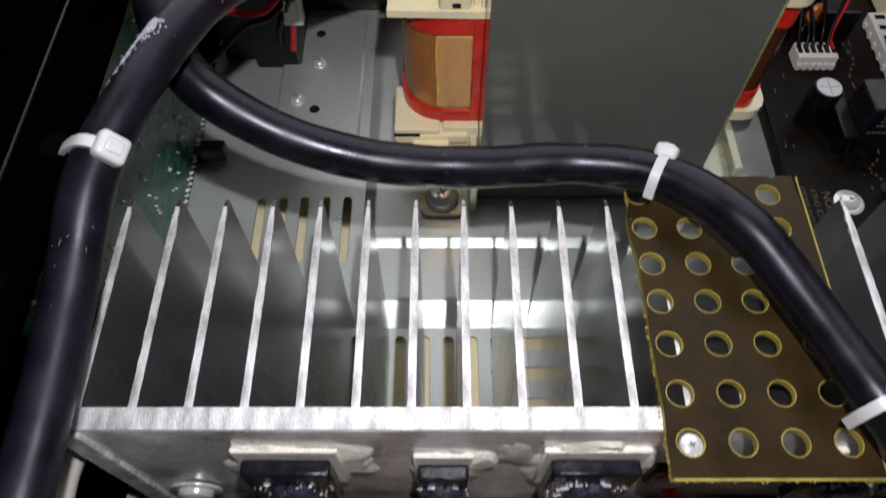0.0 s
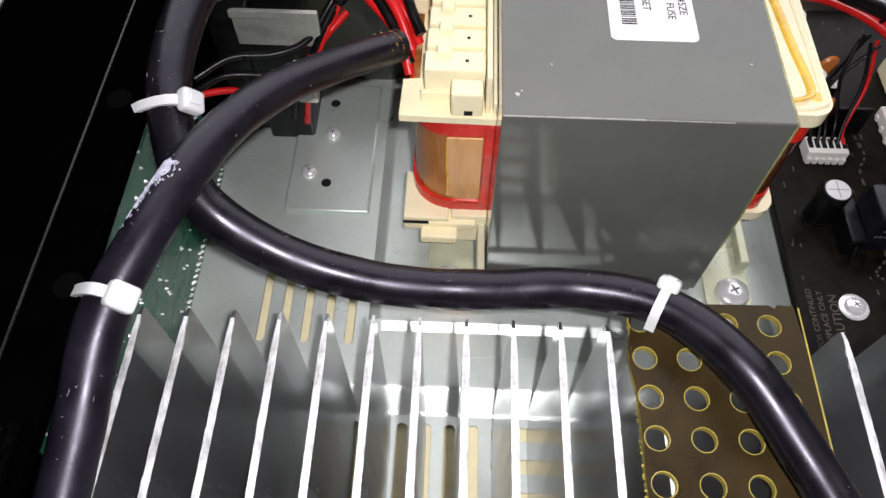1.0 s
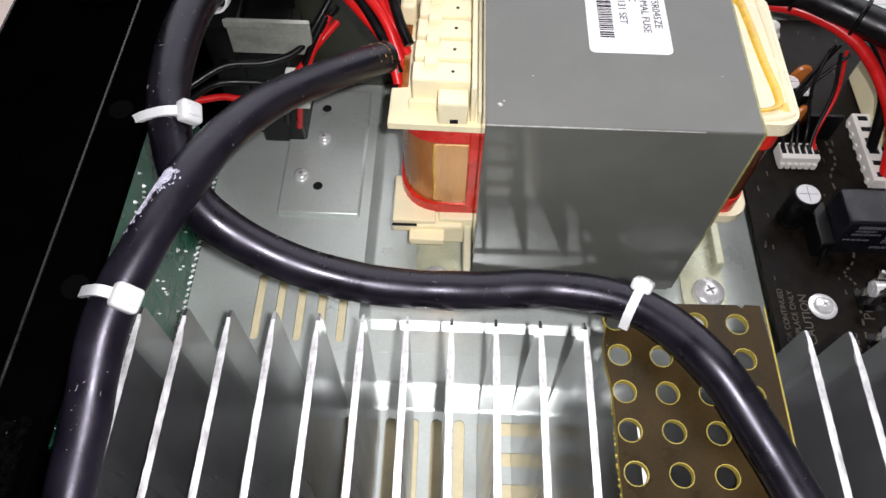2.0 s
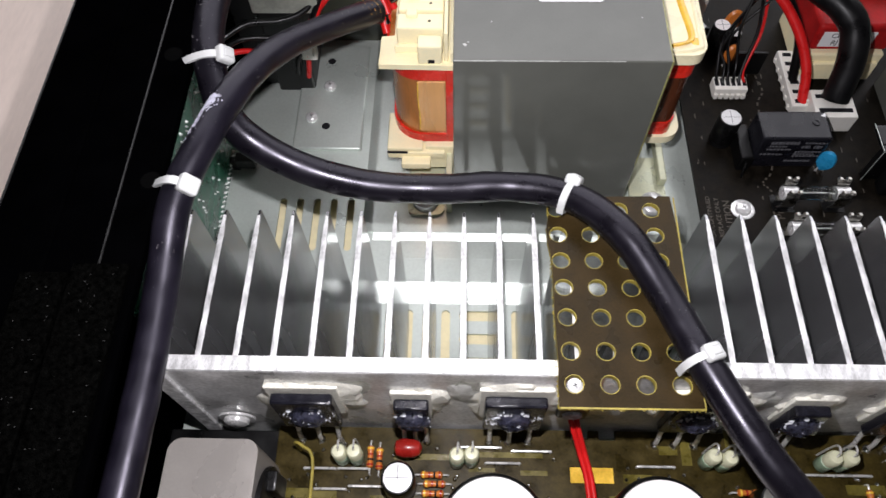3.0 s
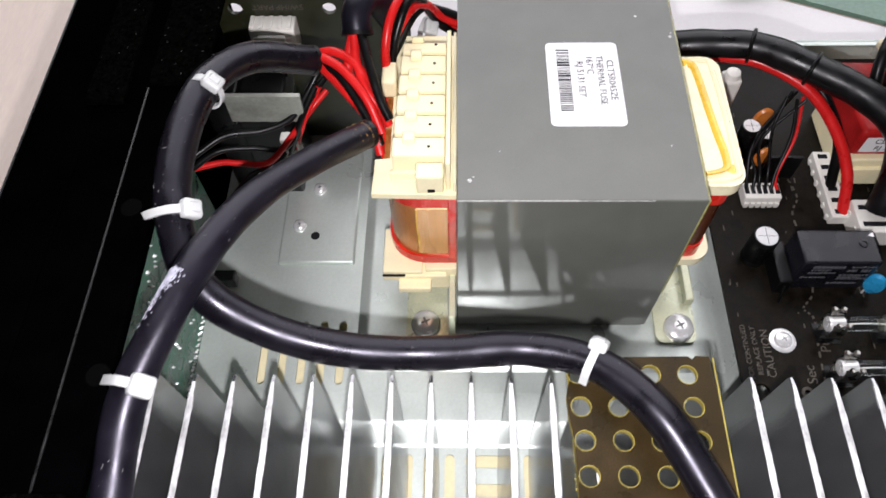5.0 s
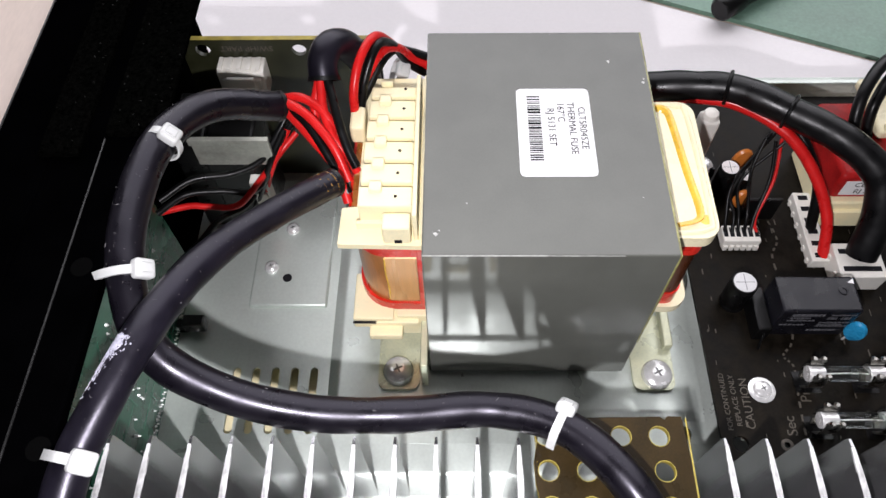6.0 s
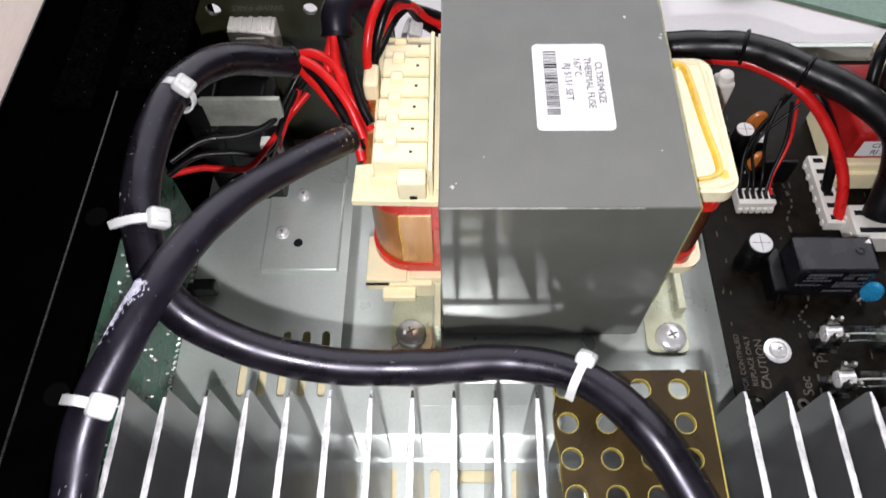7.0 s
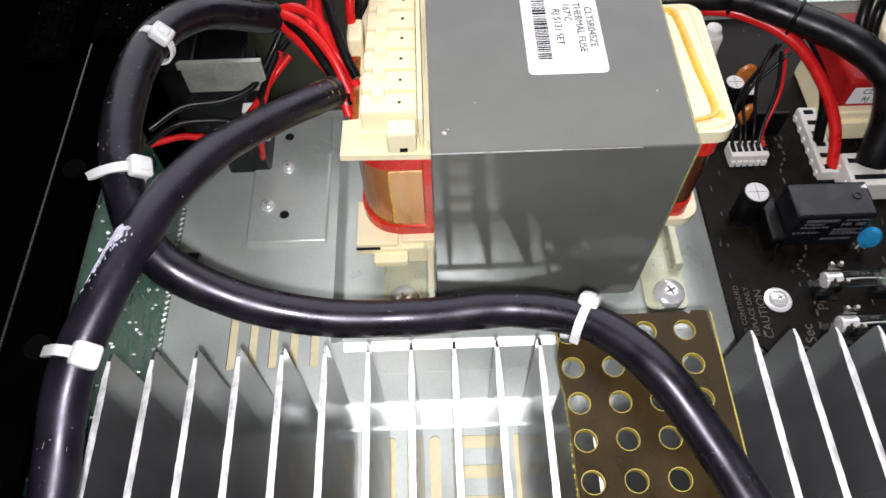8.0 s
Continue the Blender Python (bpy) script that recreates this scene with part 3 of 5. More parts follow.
for row, y in enumerate((2.3, -6.4, -15.1, -23.8, -33.0, -43.0, -52.3)):
    for col in range(4):
        x = 48.9 + (-5.8 - y) * 0.038 + col * 9.55
        holes.append((x, y))
edge_rnd = random.Random(11)
outline = [(46.4, -59.0), (84.8, -58.4)] + [(84.6 - 0.4 * k / 6, -58.4 + 66.0 * k / 6) for k in range(1, 6)]
outline += [(83.6, 7.4), (80.0, 7.5), (79.2, 6.6), (78.0, 7.4), (47.0, 6.8)]
outline += [(46.6 - (1.2 if k in (2, 3) else 0) + edge_rnd.uniform(-0.3, 0.3), 6.8 - 65 * k / 12) for k in range(1, 12)]
slab = plate(outline, [ring_pts(x, y, 2.65) for x, y in holes], 62.7, 64.3, 1)
part("slab", slab, [PHENOLIC, PHENOLIC_CUT], board)
hole_bm = bmesh.new()
for x, y in holes:
    o = [hole_bm.verts.new((*p, 64.33)) for p in ring_pts(x, y, 2.69)]
    i = [hole_bm.verts.new((*p, 64.33)) for p in ring_pts(x, y, 2.5)]
    b = [hole_bm.verts.new((*p, 62.65)) for p in ring_pts(x, y, 2.5)]
    for k in range(18):
        j = (k + 1) % 18
        hole_bm.faces.new((o[k], o[j], i[j], i[k]))
        hole_bm.faces.new((i[k], i[j], b[j], b[k]))
part("hole_rims", hole_bm, PHENOLIC_CUT, board, "yellow raw rims of the drilled holes")
part("raw_edge", join(box(46.6, 84.7, -59.05, -58.55, 64.2, 64.36, 0.05), box(84.35, 84.75, -58.4, 7.0, 64.2, 64.36, 0.05)), PHENOLIC_CUT, board, "yellow sawn edge of the board")
chips = bmesh.new()
for k in range(170):
    if k % 4 == 0:
        x, y, z = edge_rnd.uniform(46, 85), -59.0, edge_rnd.uniform(62.8, 64.2)
    else:
        x, y, z = 46.2, edge_rnd.uniform(-59, 6), edge_rnd.uniform(62.8, 64.2)
    s = edge_rnd.uniform(0.05, 0.24)
    chips = join(chips, turn(box(x - s, x + s, y - s, y + s, z - 0.4 * s, z + 0.4 * s), (x, y, z), edge_rnd.uniform(0, 90), 0, edge_rnd.uniform(0, 90)))
tagged(part("frayed_edge", chips, PHENOLIC_CUT, board, "frayed yellow saw-cut edge"), kind="stuff")
pan_screw((50.9, -52.6, 62.9), 2.3, 1.6, None, label="bright screw head seen in a hole of the brown board")

# ---- power transformer ----
core = thing("power_transformer", (50, 85, 1.8), "large power transformer with a glossy grey painted steel core", "transformer")
core_body = part("core", box(17.0, 84.6, 43.4, 126.6, 5.0, 84.0, 0.45, 2), CORE, core)
# strip that paints the highlight along the core's front top edge
part("edge_highlight", join(box(17.2, 50.0, 43.25, 43.6, 83.75, 84.1, 0.1), box(50, 70, 43.28, 43.5, 83.85, 84.08, 0.08)), CORE_EDGE, core, "pale strip along the top edge, its highlight put in as colour")
part("lower_frame", join(box(17.5, 84.0, 44.5, 125.5, 1.75, 5.2, 0.5)), CORE, core)


def tab(x, parent):
    t = part("mounting_tab", plate(rrect(x - 7.3, x + 7.3, 37.2, 66, 3.0, 4), [], 1.8, 3.4), YELLOW_ZINC, parent, "yellow passivated mounting lug")
    part("upstand", box(x - 7.3 if x < 50 else x + 4.2, x - 4.2 if x < 50 else x + 7.3, 52, 118, 3.4, 8, 0.5) if x > 50 else box(x + 8.2, x + 10.6, 39, 60, 1.8, 20, 0.4), YELLOW_ZINC, t)


tab(6.0, core)
tab(95.8, core)
part("varnish_run", join(box(84.1, 84.75, 43.2, 126.4, 82.6, 84.07, 0.2), box(84.1, 84.75, 43.25, 44.3, 30, 82.6, 0.2)), OLIVE_VARNISH, core, "olive varnish run along the core's edge")
for cx, cy, cs in ((20.6, 50.0, 0.7), (21.6, 51.2, 0.3), (73.0, 113.5, 0.55), (82.6, 104.5, 0.6), (83.0, 106.0, 0.35), (29.0, 60.0, 0.25), (77.0, 62.0, 0.25)):
    part("paint_chip", plate([(cx - cs, cy + 0.5 * cs), (cx + 0.2 * cs, cy - cs), (cx + cs, cy + 0.2 * cs), (cx, cy + cs)], [], 84.0, 84.05), CORE_EDGE, core, "small pale chip in the paint")
# left bobbin with its terminals
bob_l = part("bobbin", plate([(-8.4, 57.2), (17, 56.6), (17, 123), (-3.5, 123), (-3.5, 70.5), (-8.0, 70.0)], [], 65.2, 67.4), CREAM, core, "cream nylon bobbin flange")
part("divider", box(13.8, 15.2, 58.5, 112, 67.2, 80.3, 0.4), CREAM, bob_l)
part("rear_divider", box(15.9, 16.8, 58, 120, 67.2, 72.0, 0.2), CREAM_GLOSS, bob_l)
part("clip_block", join(box(5.0, 13.2, 57.3, 63.0, 67.3, 75.5, 0.7), box(-3.0, 13.5, 62.4, 63.9, 67.3, 70.5, 0.4)), CREAM, bob_l)
part("keyway", box(8.4, 10.6, 57.05, 57.35, 68.2, 69.6), INK, bob_l)
for k in range(6):
    y = 63.7 + 8.6 * k
    w0 = -2.0 + 0.9 * k * 0.3
    blk = part("terminal", join(box(w0, 13.6, y, y + (7.0 if k < 5 else 4.4), 67.3, 77.4 - 0.3 * k, 0.6), box(w0 + 3.0, w0 + 6.8, y + 4.6, y + (8.0 if k < 5 else 5.4), 74.0 - 0.3 * k, 79.0 - 0.3 * k, 0.6)), CREAM, bob_l)
    part("pin_hole", lathe((w0 + 10.8, y + 3.4, 77.45 - 0.3 * k), [(0.5, -0.1), (0.5, 0.05)], 10), PHENOLIC, blk)
part("lug", box(-7.0, -2.2, 94.8, 104, 67.3, 75, 1.2, 3), CREAM, bob_l)


def winding(x0, x1, y0, y1, z0, z1, r, name, mat, parent, label):
    bm = plate(rrect(x0, x1, y0, y1, r, 8), [], z0, z1)
    return part(name, bm, mat, parent, label)


winding(-5.6, 30, 58.9, 118, 24.5, 65.2, 12, "copper_winding", COPPER, core, "copper foil winding under clear amber tape")
winding(-6.5, 30, 58.1, 118.5, 58.6, 65.1, 12.3, "red_tape", RED_TAPE, core, "glossy red insulating tape")
winding(-6.5, 30, 58.1, 118.5, 24.0, 28.4, 12.3, "red_tape", RED_TAPE, core, "glossy red insulating tape")
part("clear_tape", extrude_x([(58.45, 30.2), (58.8, 30.0), (58.8, 57.4), (58.45, 57.2)], 4.4, 14.0), AMBER_TAPE, core, "pale flat window of clear amber tape")
part("varnish_bead", tube([(4.3, 58.5, 57.0), (4.1, 58.4, 48), (4.5, 58.4, 38), (4.2, 58.5, 31)], 0.28, 8, 5, wob=0.5), VARNISH, core, "bead of amber varnish at the tape's edge")
part("tape_edge", box(14.2, 17.2, 57.9, 60, 24.5, 65, 0.4), RED_TAPE, core)
part("lower_flange", join(box(-8.8, 13.5, 53.8, 70, 18.6, 22.0, 0.6), box(-8.8, 5.0, 54.2, 72, 22.4, 24.4, 0.5), box(-3.4, 8.0, 50.0, 55.0, 16.6, 20.0, 0.6), box(6, 17, 55.5, 118, 10, 24, 0.5)),
     CREAM, core, "cream stepped foot of the bobbin")
part("lower_slit", box(-8.9, -1.0, 53.6, 54.4, 22.0, 22.5), INK, core)
# right bobbin
part("bobbin", plate(rrect(78, 99.6, 54.2, 104.6, 5.0, 6), [], 71.0, 75.5), CREAM_GLOSS, core, "cream nylon bobbin flange")
groove = part("varnish_groove", tube([(86.5, 101.6, 75.4), (90.3, 100.6, 75.4), (91.6, 96, 75.4), (93.2, 77, 75.4), (94.6, 64, 75.4), (93.4, 60.2, 75.4), (88.0, 58.6, 75.4)], 1.7, 12, 8, flat=0.4), VARNISH, core, "amber varnish pooled in the flange")
part("varnish_blot", lathe((96.0, 60.4, 75.4), [(2.0, -0.2), (1.7, 0.12), (0.6, 0.16)], 14), VARNISH, core)
part("flange_rim", tube([(86, 103.2, 75.4), (94.0, 102.8, 75.4), (97.0, 99, 75.4), (97.8, 63, 75.4), (96.2, 57.2, 75.4), (86, 55.8, 75.4)], 0.9, 8, 8), CREAM_GLOSS, core)
# this winding lies in shadow, which is painted by the darker copper
winding(70, 98.4, 57.2, 103.4, 31.0, 71.0, 4, "copper_winding", SHADED_COPPER, core, "copper winding under varnish, its shadow put into a darker colour")
winding(70, 98.9, 56.8, 103.8, 62.0, 70.9, 4.3, "red_tape", RED_TAPE, core, "glossy red insulating tape")
winding(70, 98.9, 56.8, 103.8, 31.0, 38.0, 4.3, "red_tape", RED_TAPE, core, "glossy red insulating tape")
part("lower_flange", plate(rrect(76, 102.4, 55.5, 118, 6.0, 6), [], 27.5, 31.2), CREAM_GLOSS, core, "cream lower bobbin flange")

label_t = thing("paper_label", (56, 85, 84.0), "white printed paper label with a barcode stuck on the grey core", "label")
part("paper", plate(rrect(44.0, 65.7, 69.0, 102.0, 1.6, 4), [], 84.03, 84.16), PAPER, label_t)
bar_rnd = random.Random(5)
y = 99.0
bars = bmesh.new()
while y > 74.5:
    w = bar_rnd.choice((0.28, 0.28, 0.5, 0.8))
    bars = join(bars, box(47.1, 50.9, y - w, y, 84.15, 84.2))
    y -= w + bar_rnd.choice((0.3, 0.35, 0.6))
tagged(part("barcode", bars, INK, label_t), kind="stuff")
for text, x, size, yc in (("CLT5R045ZE", 62.9, 2.9, 86.6), ("THERMAL FUSE", 59.8, 2.9, 86.6), ("167°C", 56.8, 2.9, 92.6), ("RJ 5131 SET", 53.8, 2.9, 87.0)):
    writing("lettering", text, size, at_mm(x, yc, 84.2, 0, 0, -90), INK, label_t, 0.02)

for c in ((5.8, 43.6, 3.4), (96.8, 42.6, 3.4)):
    pan_screw(c, 5.4, 3.6, label="large bright pan-head screw holding the transformer lug")
for c in ((-45.6, 87.0, 1.9), (-39.2, 104.8, 1.9)):
    pan_screw(c, 2.7, 2.0, label="small bright screw in the raised steel pad")
for hx, hy in ((-39.0, 82.6), (-39.8, 120.0)):
    solo("floor_hole", lathe((hx, hy, 1.9), [(1.8, -0.2), (1.8, 0.08), (1.3, 0.1)], 16), INK, "small dark hole in the raised steel pad", "hole", "holes in the raised pad", at=(hx, hy, 1.9))

# ---- sleeved cables ----
A_LINE = [(-28.0, 98.8, 80.4), (-42.8, 87.0, 93.2), (-50.8, 70.0, 99.6), (-53.8, 49.5, 99.6), (-52.3, 30.6, 96.4), (-45.4, 14.7, 89.5), (-30.3, 7.7, 80.4),
          (-10.1, 5.0, 73.3), (12.2, 5.7, 69.7), (34.7, 7.5, 68.7), (52.9, 2.1, 71.3), (65.9, -11.1, 73.2), (75.2, -28.2, 71.7), (83.8, -50.2, 72.4), (94.3, -71.7, 71.9), (109.5, -95.6, 69.5), (118, -130, 72)]
B_LINE = [(-9.5, 72.9, 76.2), (-22.1, 56.5, 85.1), (-32.9, 38.2, 94.5), (-40.2, 19.5, 100.8), (-45.9, 1.7, 101.6), (-51.9, -16.8, 98.2), (-53.2, -36.0, 92.5),
          (-53.0, -58.5, 90.2), (-53.0, -80.0, 90.0), (-53.0, -107, 90), (-53.0, -150, 90)]


R_A, R_B = 4.55, 4.15


def sleeve_end(line, r, t):
    """The cut mouth of a sleeve."""
    p, q = Vector(line[0]), Vector(line[1])
    d = (p - q).normalized()
    bm = lathe((0, 0, 0), [(r * 1.03, -1.2), (r * 1.05, 0.15), (r * 0.86, 0.2), (r * 0.82, -0.8)], 20)
    bmesh.ops.transform(bm, matrix=Matrix.Translation(p) @ d.to_track_quat("Z", "Y").to_matrix().to_4x4(), verts=bm.verts)
    part("cut_mouth", bm, SHRINK, t, "ragged cut end of the sleeve")


cable_a = thing("sleeved_cable", (12, 5, 70), "thick glossy black sleeved cable curving across the case", "cable", "sleeved cables")
part("sleeve", tube(A_LINE, R_A, 24, 10, wob=0.05), SHEATH, cable_a)
sleeve_end(A_LINE, R_A, cable_a)
cable_b = thing("sleeved_cable", (-40, 18, 100), "thick glossy black sleeved cable with a white scuff mark", "cable", "sleeved cables")
part("sleeve", tube(B_LINE, R_B, 24, 10, wob=0.05), SHEATH_MATT, cable_b)
sleeve_end(B_LINE, R_B, cable_b)
scuff = bmesh.new()
rnd = random.Random(21)
b_line = smooth_line(B_LINE, 10)
for k in range(420):
    patch = k < 250
    i = int(rnd.triangular(34.8, 37.9, 35.8)) if patch else int(rnd.triangular(36, 43, 38))
    p, q = b_line[i], b_line[i + 1]
    d = (q - p).normalized()
    side = d.cross(Vector((0, 0, 1))).normalized()
    a = rnd.gauss(-0.1, 0.24) if patch else rnd.gauss(0.25, 0.22)
    n = (math.cos(a + 0.55) * Vector((0, 0, 1)) + math.sin(a + 0.55) * side).normalized()
    c = p + (q - p) * rnd.random() + n * (R_B + 0.05)
    s, l = (rnd.uniform(0.04, 0.13), rnd.uniform(1.5, 4.0)) if patch else (rnd.uniform(0.03, 0.055), rnd.uniform(3, 8))
    b = box(-s * l, s * l, -s, s, -0.05, 0.05)
    turned = (d - n * d.dot(n)).normalized()
    m = Matrix((turned, n.cross(turned), n)).transposed().to_4x4()
    m.translation = c
    m = m @ at_mm(0, 0, 0, 0, 0, rnd.gauss(20, 30 if patch else 12))
    bmesh.ops.transform(b, matrix=m, verts=b.verts)
    scuff = join(scuff, b)
tagged(part("scuff", scuff, SCUFF, cable_b, "white scuffed patch on the sleeve"), kind="stuff")
for line, reach, radius, t in ((A_LINE, 125, R_A, cable_a), (B_LINE, 62, R_B, cable_b)):
    specks = bmesh.new()
    ln = smooth_line(line, 10)
    for k in range(int(reach * 2.4)):
        i = rnd.randrange(2, reach)
        d = (ln[i + 1] - ln[i]).normalized()
        side = d.cross(Vector((0, 0, 1))).normalized()
        a = rnd.gauss(0, 0.7)
        n = (math.cos(a) * side.cross(d) + math.sin(a) * side).normalized()
        s_d = min(0.15, 0.03 + abs(rnd.gauss(0, 0.035)))
        long = rnd.choice((1, 1, 1.3, 2.5, 5)) * s_d
        b = turn(box(-long, long, -s_d * 0.7, s_d * 0.7, -0.05, 0.05), (0, 0, 0), 0, 0, rnd.uniform(0, 180))
        bmesh.ops.transform(b, matrix=Matrix.Translation(ln[i] + (ln[i + 1] - ln[i]) * rnd.random() + n * radius) @ n.to_track_quat("Z", "Y").to_matrix().to_4x4(), verts=b.verts)
        specks = join(specks, b)
    tagged(part("dust", specks, DUST, t, "pale specks of dust and scratches on the sleeve"), kind="stuff")


def flat_to(v, d):
    """The vector with its share along d taken away."""
    return v - d * v.dot(d)


def zip_tie(centre, along, r, head_at, tail, label):
    """A nylon tie: band round the cable, head and tail."""
    c, d = Vector(centre), Vector(along).normalized()
    t = thing("cable_tie", centre, label, "cable tie", "white cable ties")
    u = d.cross(Vector((0, 0, 1))).normalized()
    w = d.cross(u)
    loop = [c + (r - 0.15) * (math.cos(a) * u + math.sin(a) * w) for a in [2 * math.pi * k / 12 for k in range(13)]]
    part("band", strip(loop, 1.9, 0.6, d, 4), TIE, t)
    h = c + flat_to(Vector(head_at) - c, d)
    tail = [c + flat_to(Vector(p) - c, d) for p in tail]
    n = (h - c).normalized()
    tangent = d.cross(n).normalized()
    m = Matrix((tangent, d, n)).transposed().to_4x4()
    m.translation = h
    bm = join(box(-2.6, 2.6, -2.4, 2.4, -1.6, 1.5, 0.9, 3), box(-1.5, 1.5, -1.2, 1.2, 1.3, 1.8, 0.4))
    bmesh.ops.transform(bm, matrix=m, verts=bm.verts)
    part("head", bm, TIE, t)
    part("tail", strip(tail, 2.1, 0.8, d, 6), TIE, t)
    return t


zip_tie((-51.6, -13.8, 98.8), (-0.2, -1, -0.15), R_B + 0.15, (-47.4, -13.2, 102.4), [(-48.4, -13.2, 103.2), (-51.8, -12.4, 103.6), (-55.2, -11.6, 101.2), (-57.6, -11.2, 98.8)],
        "white nylon tie holding the sleeve to the black panel")
zip_tie((-51.6, 30.8, 96.6), (0.15, -1, -0.33), R_A + 0.15, (-47.0, 30.9, 99.8), [(-48.0, 30.9, 101.0), (-52.0, 31.4, 101.8), (-56.4, 31.6, 100.6), (-59.6, 31.7, 98.6)],
        "white nylon tie holding the sleeve to the black panel")
zip_tie((-50.0, 67.8, 99.7), (-0.22, -1, 0.18), R_A + 0.15, (-47.2, 67.4, 103.6), [(-48.6, 67.4, 104.5), (-51.6, 68.2, 104.3), (-54.2, 69.0, 102.2)],
        "white nylon tie round the sleeve beside the felt strip")
zip_tie((51.4, 2.6, 70.9), (1, -0.55, 0.1), R_A + 0.15, (53.2, 6.2, 74.4), [(52.7, 5.2, 75.0), (51.4, 2.0, 75.6), (50.0, -1.0, 74.0), (49.2, -2.5, 69.9)],
        "white nylon tie round the sleeve above the fins")
zip_tie((82.7, -48.1, 72.3), (0.4, -1, 0), R_A + 0.15, (84.3, -47.8, 77.0), [(83.0, -48.4, 77.6), (79.8, -49.6, 76.6), (78.0, -50.6, 73.4), (77.5, -51.0, 68.9)],
        "white nylon tie round the sleeve over the brown board")
zip_tie((5.6, 131.0, 62.0), (1, 0.1, -0.5), 5.2, (6.0, 128.4, 67.0), [(5.6, 127.6, 66.0), (5.0, 126.6, 62.0), (4.6, 126.8, 57.0), (5.0, 128.0, 52.0)],
        "white nylon tie round the black cable behind the core")
for x, y in ((-59.4, -11.4), (-62.2, 31.6)):
    solo("panel_hole", lathe((x, y, 98.55), [(2.6, -0.1), (2.6, 0.05)], 16), HOLE, "dark round hole in the black panel", "hole", "panel holes", at=(x, y, 98.5))

rear_sleeve = thing("sleeved_cable", (-13, 101, 88), "short fat black sleeve with wires fanning out of its mouth", "cable", "sleeved cables")
D_LINE = [(-13.7, 103.7, 86.1), (-14.0, 107.9, 89.9), (-12.2, 113.1, 91.2), (-9.1, 118.1, 87.4), (-6.7, 122.5, 79.5), (-4.7, 127.9, 67.6), (-3.6, 128.9, 47.7)]
part("sleeve", tube(D_LINE, 4.6, 20, 8, wob=0.08), SHEATH_MATT, rear_sleeve)
sleeve_end(D_LINE, 4.8, rear_sleeve)

R_LINE = [(85.0, 133.2, 51.8), (97.1, 132.6, 53.4), (110.8, 130.4, 56.0), (124.3, 126.2, 58.2), (139.4, 115.8, 58.6), (155.0, 104.6, 57.4), (166.3, 94.0, 52.0), (168.6, 85.3, 41.5), (166.8, 77.3, 27.7)]
bundle = thing("sleeved_cable", (138, 116, 60), "fat black tubing bundle curving down into a white connector", "cable", "sleeved cables")
part("sleeve", tube(R_LINE, 5.3, 18, 9, wob=0.06), SHRINK, bundle)
for i in (25, 36):
    ln = smooth_line(R_LINE, 9)
    c, d = ln[i], (ln[i + 1] - ln[i]).normalized()
    u = d.orthogonal().normalized()
    w = d.cross(u)
    part("lashing", tube([c + 5.6 * (math.cos(a) * u + math.sin(a) * w) for a in [2 * math.pi * k / 10 for k in range(11)]], 0.7, 8, 3), BLACK_WIRE, bundle, "thin black lashing")


def wire(points, r, mat, label, group="loose wires"):
    return solo("wire", tube(points, r, 10, 8), mat, label, "wire", group, at=points[0])


wire([(85.0, 131.0, 49.6), (97.2, 130.0, 50.8), (110.8, 127.4, 53.0), (124.3, 122.6, 54.6), (139.0, 111.8, 52.9), (149.7, 101.5, 44.2), (156.2, 90.1, 33.0), (157.1, 80.2, 21.2)], 2.0, RED_WIRE,
     "thick red wire curving down into the white connector")
wire([(135.6, 124.2, 54.8), (143.7, 118.0, 50.9), (149.8, 109.7, 45.1), (153.9, 100.3, 37.4), (155.5, 91.8, 21.6)], 1.9, BLACK_WIRE, "thick black wire curving down into the white connector")
wire([(207.5, 159.1, 29.3), (198.8, 153.5, 49.1), (185.4, 143.6, 58.9), (173.0, 132.6, 62.8), (165.4, 122.3, 59.9), (163.9, 115.0, 52.1), (167.0, 110.7, 43.5)], 2.2, BLACK_WIRE, "thick black looped wire beside the small transformer")
wire([(211.5, 157.1, 29.4), (204.9, 151.4, 47.2), (192.5, 143.6, 57.0), (180.2, 133.5, 59.9), (172.0, 123.2, 56.0), (171.1, 117.9, 48.1), (172.1, 114.7, 43.6)], 2.0, BLACK_WIRE, "thick black looped wire beside the small transformer")
